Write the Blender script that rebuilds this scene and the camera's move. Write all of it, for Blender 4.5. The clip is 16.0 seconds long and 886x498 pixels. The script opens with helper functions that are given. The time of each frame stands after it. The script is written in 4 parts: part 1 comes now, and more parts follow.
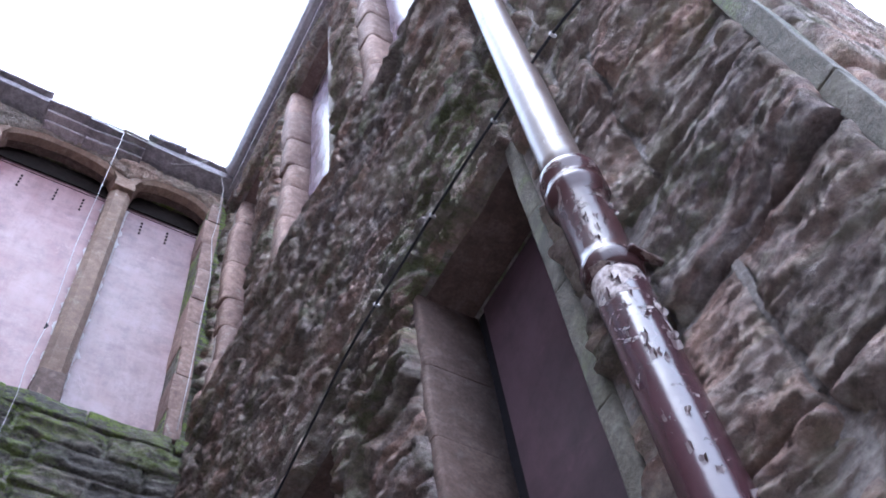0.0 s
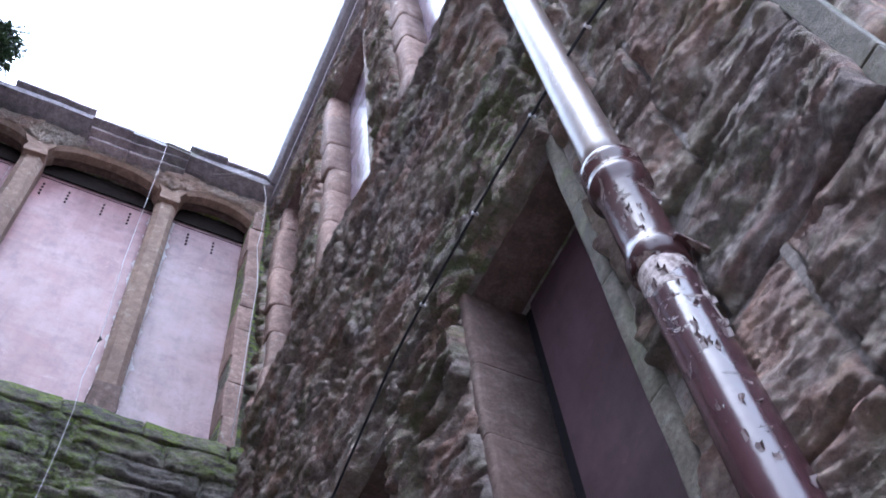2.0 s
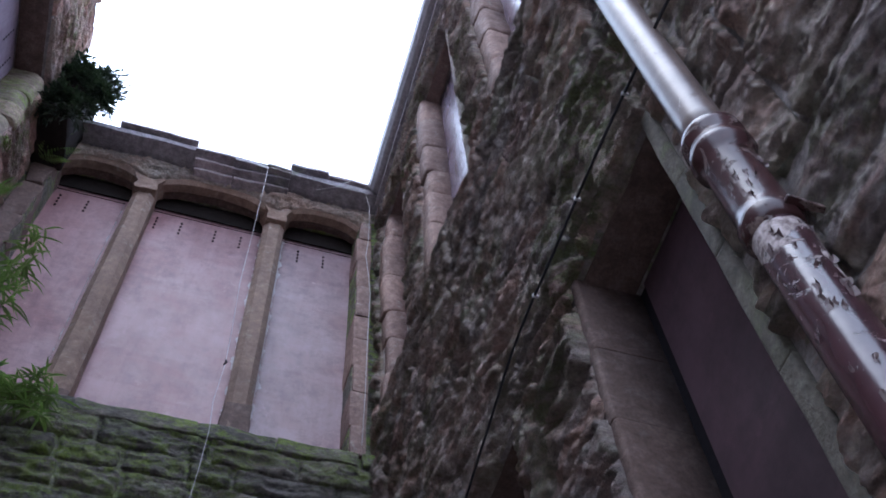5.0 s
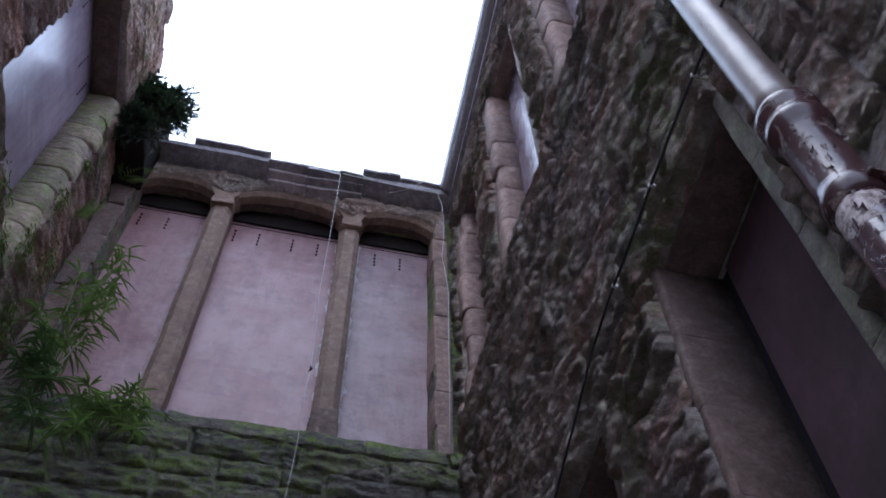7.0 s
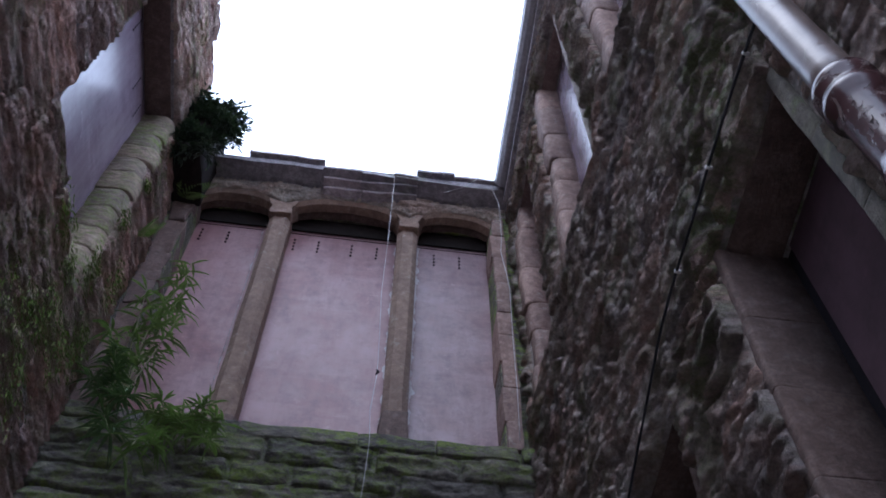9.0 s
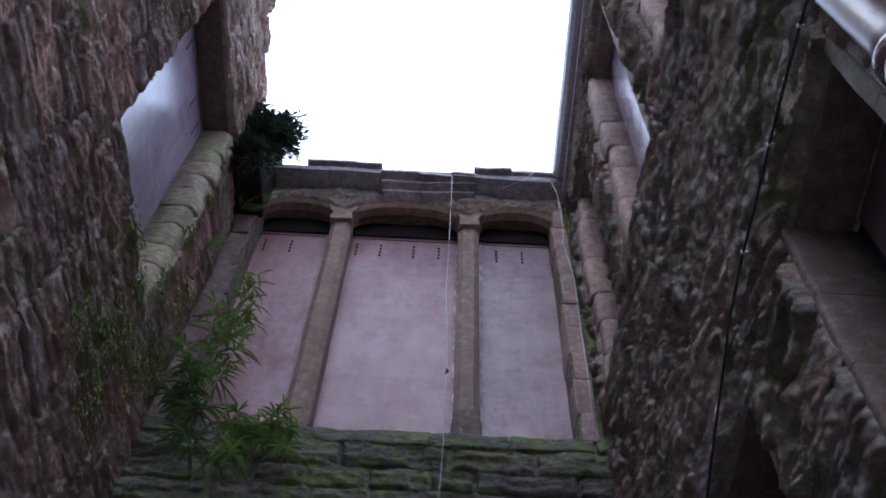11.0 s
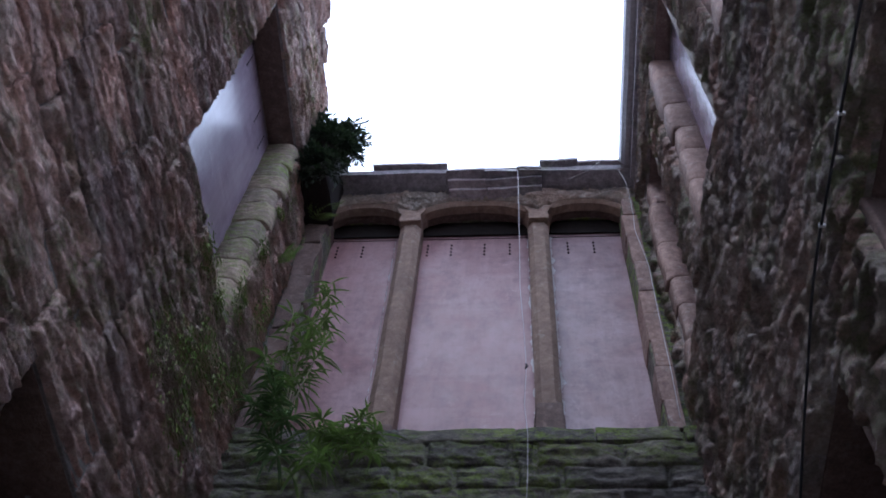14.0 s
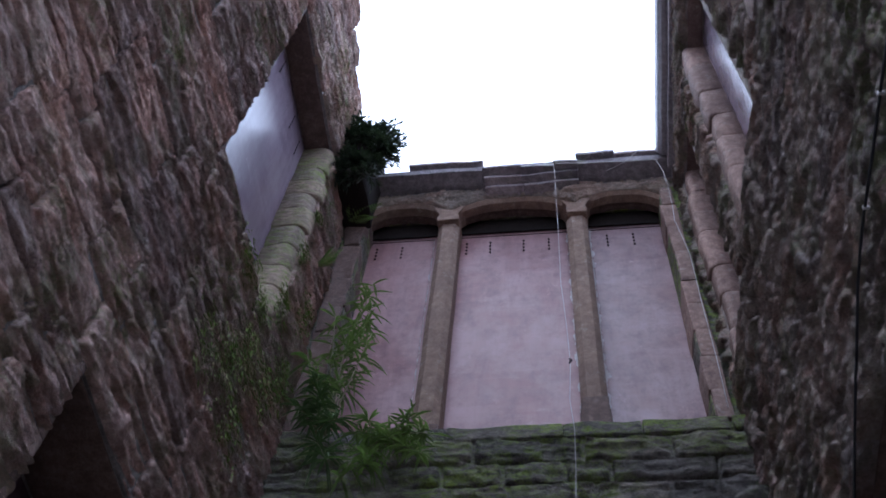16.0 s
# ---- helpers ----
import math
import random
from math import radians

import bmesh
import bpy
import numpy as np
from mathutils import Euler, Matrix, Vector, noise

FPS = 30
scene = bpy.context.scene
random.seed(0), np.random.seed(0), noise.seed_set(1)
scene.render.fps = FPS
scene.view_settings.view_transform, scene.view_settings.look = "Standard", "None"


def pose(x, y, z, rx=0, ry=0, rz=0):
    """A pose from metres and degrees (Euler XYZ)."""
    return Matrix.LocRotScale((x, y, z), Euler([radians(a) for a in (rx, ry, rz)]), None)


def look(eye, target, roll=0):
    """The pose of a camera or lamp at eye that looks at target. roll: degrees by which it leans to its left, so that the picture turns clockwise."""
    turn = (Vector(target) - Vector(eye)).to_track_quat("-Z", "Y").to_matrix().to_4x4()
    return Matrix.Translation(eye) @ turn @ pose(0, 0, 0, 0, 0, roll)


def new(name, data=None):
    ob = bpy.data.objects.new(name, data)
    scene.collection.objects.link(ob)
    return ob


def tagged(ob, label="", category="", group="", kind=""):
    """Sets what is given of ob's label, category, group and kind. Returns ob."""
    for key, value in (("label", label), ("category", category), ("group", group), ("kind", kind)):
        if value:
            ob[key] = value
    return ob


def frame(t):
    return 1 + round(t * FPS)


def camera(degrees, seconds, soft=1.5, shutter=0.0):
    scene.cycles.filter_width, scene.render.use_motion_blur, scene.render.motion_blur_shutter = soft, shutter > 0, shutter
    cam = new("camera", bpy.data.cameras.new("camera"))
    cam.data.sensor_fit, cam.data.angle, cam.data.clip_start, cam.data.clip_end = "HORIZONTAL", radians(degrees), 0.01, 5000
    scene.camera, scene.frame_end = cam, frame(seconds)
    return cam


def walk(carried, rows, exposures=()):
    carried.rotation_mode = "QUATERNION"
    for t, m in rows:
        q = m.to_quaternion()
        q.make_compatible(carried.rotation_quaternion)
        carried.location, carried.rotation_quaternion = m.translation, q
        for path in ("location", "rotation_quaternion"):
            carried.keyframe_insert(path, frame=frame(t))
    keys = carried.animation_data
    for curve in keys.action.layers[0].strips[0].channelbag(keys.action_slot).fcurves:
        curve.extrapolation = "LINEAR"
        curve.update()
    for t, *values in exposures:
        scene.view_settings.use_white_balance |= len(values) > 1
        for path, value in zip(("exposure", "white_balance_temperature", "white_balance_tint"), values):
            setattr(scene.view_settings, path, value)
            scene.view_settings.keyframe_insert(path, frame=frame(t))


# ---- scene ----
EYE = 1.6
cam = camera(46.69, 16.0, soft=1.75)
walk(cam, [
    (0.0, pose(0, 0, EYE, 150.15, 5.69, -28.99)),
    (0.5, pose(0, 0, EYE, 150.22, 5.55, -27.99)),
    (1.0, pose(0, 0, EYE, 150.27, 5.32, -27.13)),
    (1.5, pose(0, 0, EYE, 150.33, 5.08, -26.32)),
    (2.0, pose(0, 0, EYE, 150.37, 4.84, -25.53)),
    (2.5, pose(0, 0, EYE, 150.41, 4.60, -24.62)),
    (3.0, pose(0, 0, EYE, 150.47, 4.42, -23.29)),
    (3.5, pose(0, 0, EYE, 150.52, 4.28, -21.82)),
    (4.0, pose(0, 0, EYE, 150.57, 3.92, -20.15)),
    (6.5, pose(0, 0, EYE, 150.67, 1.08, -13.23)),
    (7.0, pose(0, 0, EYE, 150.66, 0.78, -12.03)),
    (7.5, pose(0, 0, EYE, 150.64, 0.60, -10.87)),
    (8.0, pose(0, 0, EYE, 150.63, 0.37, -9.64)),
    (8.5, pose(0, 0, EYE, 150.59, 0.10, -8.42)),
    (9.0, pose(0, 0, EYE, 150.56, -0.30, -7.29)),
    (11.5, pose(0, 0, EYE, 150.29, -1.88, -1.41)),
    (12.0, pose(0, 0, EYE, 150.25, -2.23, -0.49)),
    (12.5, pose(0, 0, EYE, 150.19, -2.39, 0.37)),
    (13.0, pose(0, 0, EYE, 150.13, -2.50, 1.36)),
    (13.5, pose(0, 0, EYE, 150.08, -2.71, 2.13)),
    (14.0, pose(0, 0, EYE, 150.00, -2.93, 3.05)),
    (14.5, pose(0, 0, EYE, 149.94, -3.10, 3.87)),
    (15.0, pose(0, 0, EYE, 149.87, -3.34, 4.56)),
    (15.5, pose(0, 0, EYE, 149.80, -3.50, 5.33)),
    (16.0, pose(0, 0, EYE, 149.73, -3.67, 6.12)),
], exposures=[(0.0, 2.55, 5350, 11), (3.0, 2.35, 5350, 11), (4.2, 1.85, 5350, 11), (6.3, 1.3, 5350, 11), (9.0, 1.17, 5350, 12), (12.0, 1.17, 5350, 12), (16.0, 1.22, 5350, 12)])

# ---- light: bright overcast sky over a narrow court ----
world = bpy.data.worlds.new("overcast_sky")
scene.world = world
world.use_nodes = True
wn, wl = world.node_tree.nodes, world.node_tree.links
sky = wn.new("ShaderNodeTexSky")
sky.sky_type, sky.sun_disc = "NISHITA", False
SUN_EL, SUN_AZ = 66.0, 235.0
sky.sun_elevation, sky.sun_rotation = radians(SUN_EL), radians(SUN_AZ)
sky.dust_density, sky.air_density = 4.0, 1.0
cloud = wn.new("ShaderNodeMixRGB")
cloud.inputs["Fac"].default_value = 0.75
cloud.inputs["Color2"].default_value = (10.0, 10.6, 12.0, 1)
wl.new(sky.outputs["Color"], cloud.inputs["Color1"])
wl.new(cloud.outputs["Color"], wn["Background"].inputs["Color"])
wn["Background"].inputs["Strength"].default_value = 0.15
sun_lamp = bpy.data.lights.new("sun", "SUN")
sun_lamp.energy, sun_lamp.angle, sun_lamp.color = 0.35, radians(35), (1.0, 0.97, 0.92)
sun = new("sun", sun_lamp)
_az, _el = radians(SUN_AZ), radians(SUN_EL)
sun.matrix_world = look((math.sin(_az) * math.cos(_el) * 20, math.cos(_az) * math.cos(_el) * 20, math.sin(_el) * 20), (0, 0, 0))


# ---- materials ----
def shader(name):
    m = bpy.data.materials.new(name)
    m.use_nodes = True
    return m, m.node_tree.nodes, m.node_tree.links, m.node_tree.nodes["Principled BSDF"]


def noise_tex(n, l, vec, scale, detail=6.0, rough=0.6, distortion=0.0):
    t = n.new("ShaderNodeTexNoise")
    t.inputs["Scale"].default_value, t.inputs["Detail"].default_value = scale, detail
    t.inputs["Roughness"].default_value, t.inputs["Distortion"].default_value = rough, distortion
    l.new(vec, t.inputs["Vector"])
    return t.outputs["Fac"]


def ramp(n, l, fac, stops):
    r = n.new("ShaderNodeValToRGB")
    while len(r.color_ramp.elements) < len(stops):
        r.color_ramp.elements.new(0.5)
    for e, (p, c) in zip(r.color_ramp.elements, stops):
        e.position, e.color = p, (*c, 1) if len(c) == 3 else c
    l.new(fac, r.inputs["Fac"])
    return r.outputs["Color"]


def mix(n, l, fac, a, b, mode="MIX"):
    m = n.new("ShaderNodeMixRGB")
    m.blend_type = mode
    for key, v in (("Fac", fac), ("Color1", a), ("Color2", b)):
        if isinstance(v, (int, float)):
            m.inputs[key].default_value = v
        elif isinstance(v, tuple):
            m.inputs[key].default_value = (*v, 1)
        else:
            l.new(v, m.inputs[key])
    return m.outputs["Color"]


def math_node(n, l, op, a, b):
    m = n.new("ShaderNodeMath")
    m.operation = op
    for k, v in enumerate((a, b)):
        if isinstance(v, (int, float)):
            m.inputs[k].default_value = v
        else:
            l.new(v, m.inputs[k])
    return m.outputs["Value"]


def relief(n, l, bsdf, layers):
    """layers: (height socket, strength, distance), chained."""
    last = None
    for h, s, d in layers:
        b = n.new("ShaderNodeBump")
        b.inputs["Strength"].default_value, b.inputs["Distance"].default_value = s, d
        l.new(h, b.inputs["Height"])
        if last:
            l.new(last, b.inputs["Normal"])
        last = b.outputs["Normal"]
    l.new(last, bsdf.inputs["Normal"])


def sandstone(name, dark, mid, light, moss=0.3, rough=0.85, craggy=1.0, spread=0.25, moss_colour=(0.10, 0.15, 0.03), patch=0.0, bloom=0.5):
    m, n, l, p = shader(name)
    pos = n.new("ShaderNodeNewGeometry").outputs["Position"]
    bed = n.new("ShaderNodeMapping")
    bed.inputs["Scale"].default_value = (0.8, 0.8, 1.8) if craggy > 0.5 else (1.0, 1.0, 1.0)
    l.new(pos, bed.inputs["Vector"])
    bed = bed.outputs["Vector"]
    big = noise_tex(n, l, pos, 2.2, 5, 0.6)
    fine = noise_tex(n, l, bed, 20, 9, 0.72, 0.3)
    pit = noise_tex(n, l, pos, 90, 6, 0.7)
    col = ramp(n, l, fine, [(0.32, dark), (0.5, mid), (0.66, light)])
    speck = ramp(n, l, pit, [(0.3, (0.72, 0.72, 0.74)), (0.62, (1.12, 1.1, 1.06))])
    col = mix(n, l, 1.0, col, speck, "MULTIPLY")
    rnd = n.new("ShaderNodeObjectInfo").outputs["Random"]
    tint = ramp(n, l, rnd, [(0.0, (1 - spread, 1 - spread, 1 - spread * 0.8)), (0.5, (1, 0.97, 0.97)), (1.0, (1 + spread, 1 + spread * 0.75, 1 + spread * 0.7))])
    col = mix(n, l, 1.0, col, tint, "MULTIPLY")
    if patch:
        red = ramp(n, l, noise_tex(n, l, bed, 3.3, 6, 0.65, 0.8), [(0.47, (0, 0, 0)), (0.62, (1, 1, 1))])
        col = mix(n, l, math_node(n, l, "MULTIPLY", red, patch), col, mix(n, l, 1.0, col, (1.12, 0.87, 0.79), "MULTIPLY"))
        ochre = ramp(n, l, noise_tex(n, l, bed, 4.6, 7, 0.7, 0.6), [(0.50, (0, 0, 0)), (0.64, (1, 1, 1))])
        col = mix(n, l, math_node(n, l, "MULTIPLY", ochre, patch * 0.75), col, mix(n, l, fine, (0.10, 0.09, 0.055), (0.32, 0.30, 0.205)))
    stain = ramp(n, l, big, [(0.32, (0.74, 0.73, 0.76)), (0.6, (1.06, 1.06, 1.05))])
    col = mix(n, l, 0.8, col, stain, "MULTIPLY")
    lichen = ramp(n, l, noise_tex(n, l, bed, 12, 8, 0.78), [(0.57, (0, 0, 0)), (0.68, (1, 1, 1))])
    col = mix(n, l, math_node(n, l, "MULTIPLY", lichen, bloom), col, (0.42, 0.405, 0.365))
    if moss:
        area = ramp(n, l, noise_tex(n, l, pos, 1.6, 3, 0.5), [(0.62 - moss * 0.4, (0, 0, 0)), (0.78 - moss * 0.3, (1, 1, 1))])
        tuft = ramp(n, l, noise_tex(n, l, bed, 15, 7, 0.75), [(0.44, (0, 0, 0)), (0.58, (1, 1, 1))])
        fac = math_node(n, l, "MULTIPLY", area, tuft)
        shade = ramp(n, l, pit, [(0.3, tuple(c * 0.5 for c in moss_colour)), (0.7, tuple(min(1, c * 1.5) for c in moss_colour))])
        col = mix(n, l, math_node(n, l, "MULTIPLY", fac, 0.75), col, shade)
    l.new(col, p.inputs["Base Color"])
    p.inputs["Roughness"].default_value = rough
    p.inputs["Specular IOR Level"].default_value = 0.3
    relief(n, l, p, [(noise_tex(n, l, bed, 24, 12, 0.72, 0.5), 0.9 * min(1, craggy), 0.045 * craggy), (noise_tex(n, l, bed, 70, 9, 0.75), 0.9 * min(1, craggy + 0.15), 0.018 * min(1, craggy + 0.12)), (pit, 0.7, 0.008)])
    return m


STONE = sandstone("grey_red_sandstone_rubble", (0.135, 0.105, 0.095), (0.325, 0.268, 0.243), (0.50, 0.45, 0.395), moss=0.38, patch=0.8, moss_colour=(0.125, 0.15, 0.055), bloom=0.2)
STONE_RED = sandstone("red_sandstone_rubble", (0.21, 0.138, 0.125), (0.44, 0.315, 0.28), (0.60, 0.485, 0.43), moss=0.42, patch=0.7, moss_colour=(0.13, 0.16, 0.045), bloom=0.35)
STONE_MOSSY = sandstone("mossy_sandstone", (0.06, 0.055, 0.05), (0.16, 0.145, 0.128), (0.31, 0.285, 0.25), moss=0.66, moss_colour=(0.235, 0.32, 0.045))
ASHLAR = sandstone("dressed_sandstone", (0.15, 0.10, 0.086), (0.235, 0.162, 0.138), (0.32, 0.235, 0.20), moss=0.0, craggy=0.2, spread=0.18)
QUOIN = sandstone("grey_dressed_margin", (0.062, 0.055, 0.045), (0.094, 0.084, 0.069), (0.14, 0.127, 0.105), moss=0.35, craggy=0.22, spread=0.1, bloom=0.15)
ASHLAR_GREEN = sandstone("dressed_sandstone_mossy", (0.13, 0.098, 0.077), (0.26, 0.20, 0.155), (0.42, 0.345, 0.275), moss=0.4, craggy=0.6, spread=0.25, moss_colour=(0.18, 0.24, 0.05))
BUFF = sandstone("buff_mullion_stone", (0.155, 0.104, 0.078), (0.215, 0.15, 0.115), (0.28, 0.205, 0.16), moss=0.0, craggy=0.1, spread=0.08)
# Darker copy of ASHLAR: shade of reveals, heads and soffits is in the colour.
ASHLAR_DARK = sandstone("shaded_dressed_sandstone", (0.075, 0.05, 0.043), (0.115, 0.078, 0.066), (0.17, 0.122, 0.105), moss=0.0, craggy=0.2, spread=0.12, bloom=0.12)
BAND = sandstone("pale_crumbling_rubble_band", (0.24, 0.20, 0.17), (0.42, 0.36, 0.31), (0.60, 0.54, 0.47), moss=0.0, craggy=0.9, patch=0.4)
MORTAR = sandstone("old_lime_mortar", (0.16, 0.14, 0.13), (0.28, 0.25, 0.235), (0.40, 0.37, 0.35), moss=0.1, craggy=0.8)
SLATE = sandstone("wet_dark_slate", (0.17, 0.155, 0.165), (0.29, 0.265, 0.28), (0.42, 0.39, 0.41), moss=0.05, rough=0.5, craggy=0.2)
# Ground is out of view; its pale colour is there to bounce light upward.
BOUNCE_GROUND = sandstone("pale_bounce_ground", (0.20, 0.185, 0.175), (0.33, 0.31, 0.29), (0.44, 0.415, 0.39), moss=0.1, craggy=0.4)


def painted_board(name, base, wash, gloss, dirt=0.8):
    m, n, l, p = shader(name)
    pos = n.new("ShaderNodeNewGeometry").outputs["Position"]
    cloudy = noise_tex(n, l, pos, 2.6, 6, 0.6, 0.4)
    col = mix(n, l, ramp(n, l, cloudy, [(0.36, (0, 0, 0)), (0.62, (1, 1, 1))]), base, wash)
    band = n.new("ShaderNodeMapping")
    band.inputs["Scale"].default_value = (0.6, 1.0, 4.0)
    l.new(pos, band.inputs["Vector"])
    col = mix(n, l, math_node(n, l, "MULTIPLY", ramp(n, l, noise_tex(n, l, band.outputs["Vector"], 2.2, 7, 0.7), [(0.5, (0, 0, 0)), (0.75, (1, 1, 1))]), 0.55), col, tuple(min(1, c * 1.25) for c in wash))
    run = n.new("ShaderNodeMapping")
    run.inputs["Scale"].default_value = (5.0, 5.0, 0.7)
    l.new(pos, run.inputs["Vector"])
    damp = ramp(n, l, noise_tex(n, l, run.outputs["Vector"], 2.5, 8, 0.7, 0.3), [(0.36, (0.80, 0.74, 0.76)), (0.58, (1.05, 1.04, 1.04))])
    col = mix(n, l, 0.8, col, damp, "MULTIPLY")
    scuff = ramp(n, l, noise_tex(n, l, pos, 6.5, 12, 0.78, 1.2), [(0.60, (0, 0, 0)), (0.66, (1, 1, 1))])
    col = mix(n, l, math_node(n, l, "MULTIPLY", scuff, 0.4), col, tuple(min(1, c * 1.7) for c in wash))
    grime = ramp(n, l, noise_tex(n, l, pos, 9, 10, 0.8), [(0.34, (0.66, 0.60, 0.63)), (0.54, (1, 1, 1))])
    col = mix(n, l, dirt, col, grime, "MULTIPLY")
    l.new(col, p.inputs["Base Color"])
    rg = ramp(n, l, noise_tex(n, l, pos, 5, 5, 0.6), [(0.3, (gloss,) * 3), (0.7, (gloss + 0.1,) * 3)])
    l.new(rg, p.inputs["Roughness"])
    relief(n, l, p, [(noise_tex(n, l, pos, 3, 4, 0.5), 0.15, 0.02), (noise_tex(n, l, pos, 60, 4, 0.6), 0.12, 0.003)])
    return m


BOARD = painted_board("pink_painted_board", (0.212, 0.094, 0.094), (0.278, 0.165, 0.166), 0.45, 1.0)
BOARD_PALE = painted_board("faded_lilac_pink_board", (0.195, 0.108, 0.108), (0.275, 0.19, 0.194), 0.45, 1.0)
BOARD_GLOSS = painted_board("mauve_gloss_board", (0.18, 0.14, 0.175), (0.225, 0.18, 0.22), 0.16, 0.35)
BOARD_DARK = painted_board("maroon_painted_board", (0.036, 0.017, 0.023), (0.068, 0.036, 0.045), 0.6, 1.0)


def plain(name, colour, rough=0.6, metal=0.0, bump=0.0):
    m, n, l, p = shader(name)
    pos = n.new("ShaderNodeNewGeometry").outputs["Position"]
    var = ramp(n, l, noise_tex(n, l, pos, 30, 6, 0.7), [(0.3, tuple(c * 0.7 for c in colour)), (0.7, tuple(min(1, c * 1.2) for c in colour))])
    l.new(var, p.inputs["Base Color"])
    p.inputs["Roughness"].default_value, p.inputs["Metallic"].default_value = rough, metal
    if rough > 0.85:
        p.inputs["Specular IOR Level"].default_value = 0.1
    if bump:
        relief(n, l, p, [(noise_tex(n, l, pos, 40, 6, 0.7), 0.4, bump)])
    return m


def pipe_paint(name, dark, light, bare_at, bare, gloss, shine):
    m, n, l, p = shader(name)
    pos = n.new("ShaderNodeNewGeometry").outputs["Position"]
    height = n.new("ShaderNodeSeparateXYZ")
    l.new(pos, height.inputs["Vector"])
    worn = ramp(n, l, math_node(n, l, "MULTIPLY", height.outputs["Z"], 0.2), [(0.5, (0, 0, 0)), (0.575, (0.35,) * 3), (0.594, (1, 1, 1)), (0.606, (1, 1, 1)), (0.612, (0.3,) * 3), (0.66, (0.3,) * 3), (0.7, (0, 0, 0))])
    field = math_node(n, l, "ADD", noise_tex(n, l, pos, 13, 9, 0.78, 0.8), math_node(n, l, "MULTIPLY", worn, 0.14))
    flake = ramp(n, l, field, [(bare_at, (0, 0, 0)), (bare_at + 0.02, (1, 1, 1))])
    under = ramp(n, l, noise_tex(n, l, pos, 60, 6, 0.7), [(0.35, (0.07, 0.04, 0.035)), (0.6, bare)])
    paint = ramp(n, l, noise_tex(n, l, pos, 7, 5, 0.6), [(0.3, dark), (0.7, light)])
    l.new(mix(n, l, flake, paint, under), p.inputs["Base Color"])
    rg = ramp(n, l, flake, [(0.0, (gloss,) * 3), (1.0, (0.8,) * 3)])
    l.new(rg, p.inputs["Roughness"])
    p.inputs["Specular IOR Level"].default_value = shine
    inv = ramp(n, l, flake, [(0.0, (1,) * 3), (1.0, (0,) * 3)])
    relief(n, l, p, [(inv, 0.7, 0.004), (noise_tex(n, l, pos, 22, 4, 0.6), 0.2, 0.004)])
    return m


PIPE = pipe_paint("peeling_maroon_gloss_paint", (0.03, 0.0125, 0.0155), (0.052, 0.022, 0.027), 0.63, (0.36, 0.30, 0.285), 0.22, 0.5)
PIPE_JOINT = pipe_paint("worn_dark_maroon_paint", (0.03, 0.013, 0.014), (0.06, 0.028, 0.028), 0.63, (0.20, 0.15, 0.135), 0.26, 0.22)
PIPE_TOP = pipe_paint("weathered_grey_maroon_paint", (0.075, 0.053, 0.046), (0.135, 0.10, 0.088), 0.61, (0.30, 0.24, 0.215), 0.34, 0.28)
# Near-black: paints the shade over the boards; also the dark corner stone.
DARK_STONE = plain("near_black_stone", (0.018, 0.014, 0.013), 0.95)
FLAKE = plain("curled_paint_flake", (0.06, 0.03, 0.03), 0.6)
SEAL = plain("white_sealant_smear", (0.44, 0.39, 0.39), 0.6, 0.0, 0.003)


def leaf_material(name, colour, through_light, rough=0.4):
    m, n, l, p = shader(name)
    pos = n.new("ShaderNodeNewGeometry").outputs["Position"]
    var = ramp(n, l, noise_tex(n, l, pos, 9, 4, 0.6), [(0.3, tuple(c * 0.55 for c in colour)), (0.7, tuple(min(1, c * 1.35) for c in colour))])
    l.new(var, p.inputs["Base Color"])
    p.inputs["Roughness"].default_value = rough
    p.inputs["Specular IOR Level"].default_value = 0.5 if rough < 0.6 else 0.1
    back = n.new("ShaderNodeBsdfTranslucent")
    l.new(mix(n, l, 1.0, var, (1.0, 1.25, 0.6), "MULTIPLY"), back.inputs["Color"])
    both = n.new("ShaderNodeMixShader")
    both.inputs["Fac"].default_value = through_light
    l.new(p.outputs["BSDF"], both.inputs[1])
    l.new(back.outputs["BSDF"], both.inputs[2])
    l.new(both.outputs["Shader"], n["Material Output"].inputs["Surface"])
    return m


LEAF = leaf_material("leaf_green", (0.135, 0.18, 0.062), 0.36)
MOSS = leaf_material("wet_moss_green", (0.12, 0.155, 0.04), 0.2, 0.9)
# Darker copy of LEAF: shade of the low foliage is in its colour.
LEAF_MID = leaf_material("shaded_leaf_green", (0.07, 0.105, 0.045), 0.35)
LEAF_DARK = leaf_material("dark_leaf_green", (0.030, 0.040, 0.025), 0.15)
STEM = plain("green_brown_stem", (0.12, 0.11, 0.05), 0.7)
CORD = plain("white_cord", (0.46, 0.44, 0.44), 0.6)
CABLE = plain("black_cable_sheath", (0.02, 0.02, 0.024), 0.4)
IRON = plain("dark_painted_iron", (0.24, 0.22, 0.235), 0.35, 0.0, 0.002)
HOLE = plain("dark_hole", (0.012, 0.010, 0.012), 0.9)


# ---- building helpers ----
def part(name, bm, material, parent=None, label="", smooth=False):
    me = bpy.data.meshes.new(name)
    bm.to_mesh(me)
    bm.free()
    if material:
        me.materials.append(material)
    if smooth:
        me.shade_smooth()
    ob = new(name, me)
    if parent:
        ob.parent = parent
    return tagged(ob, label)


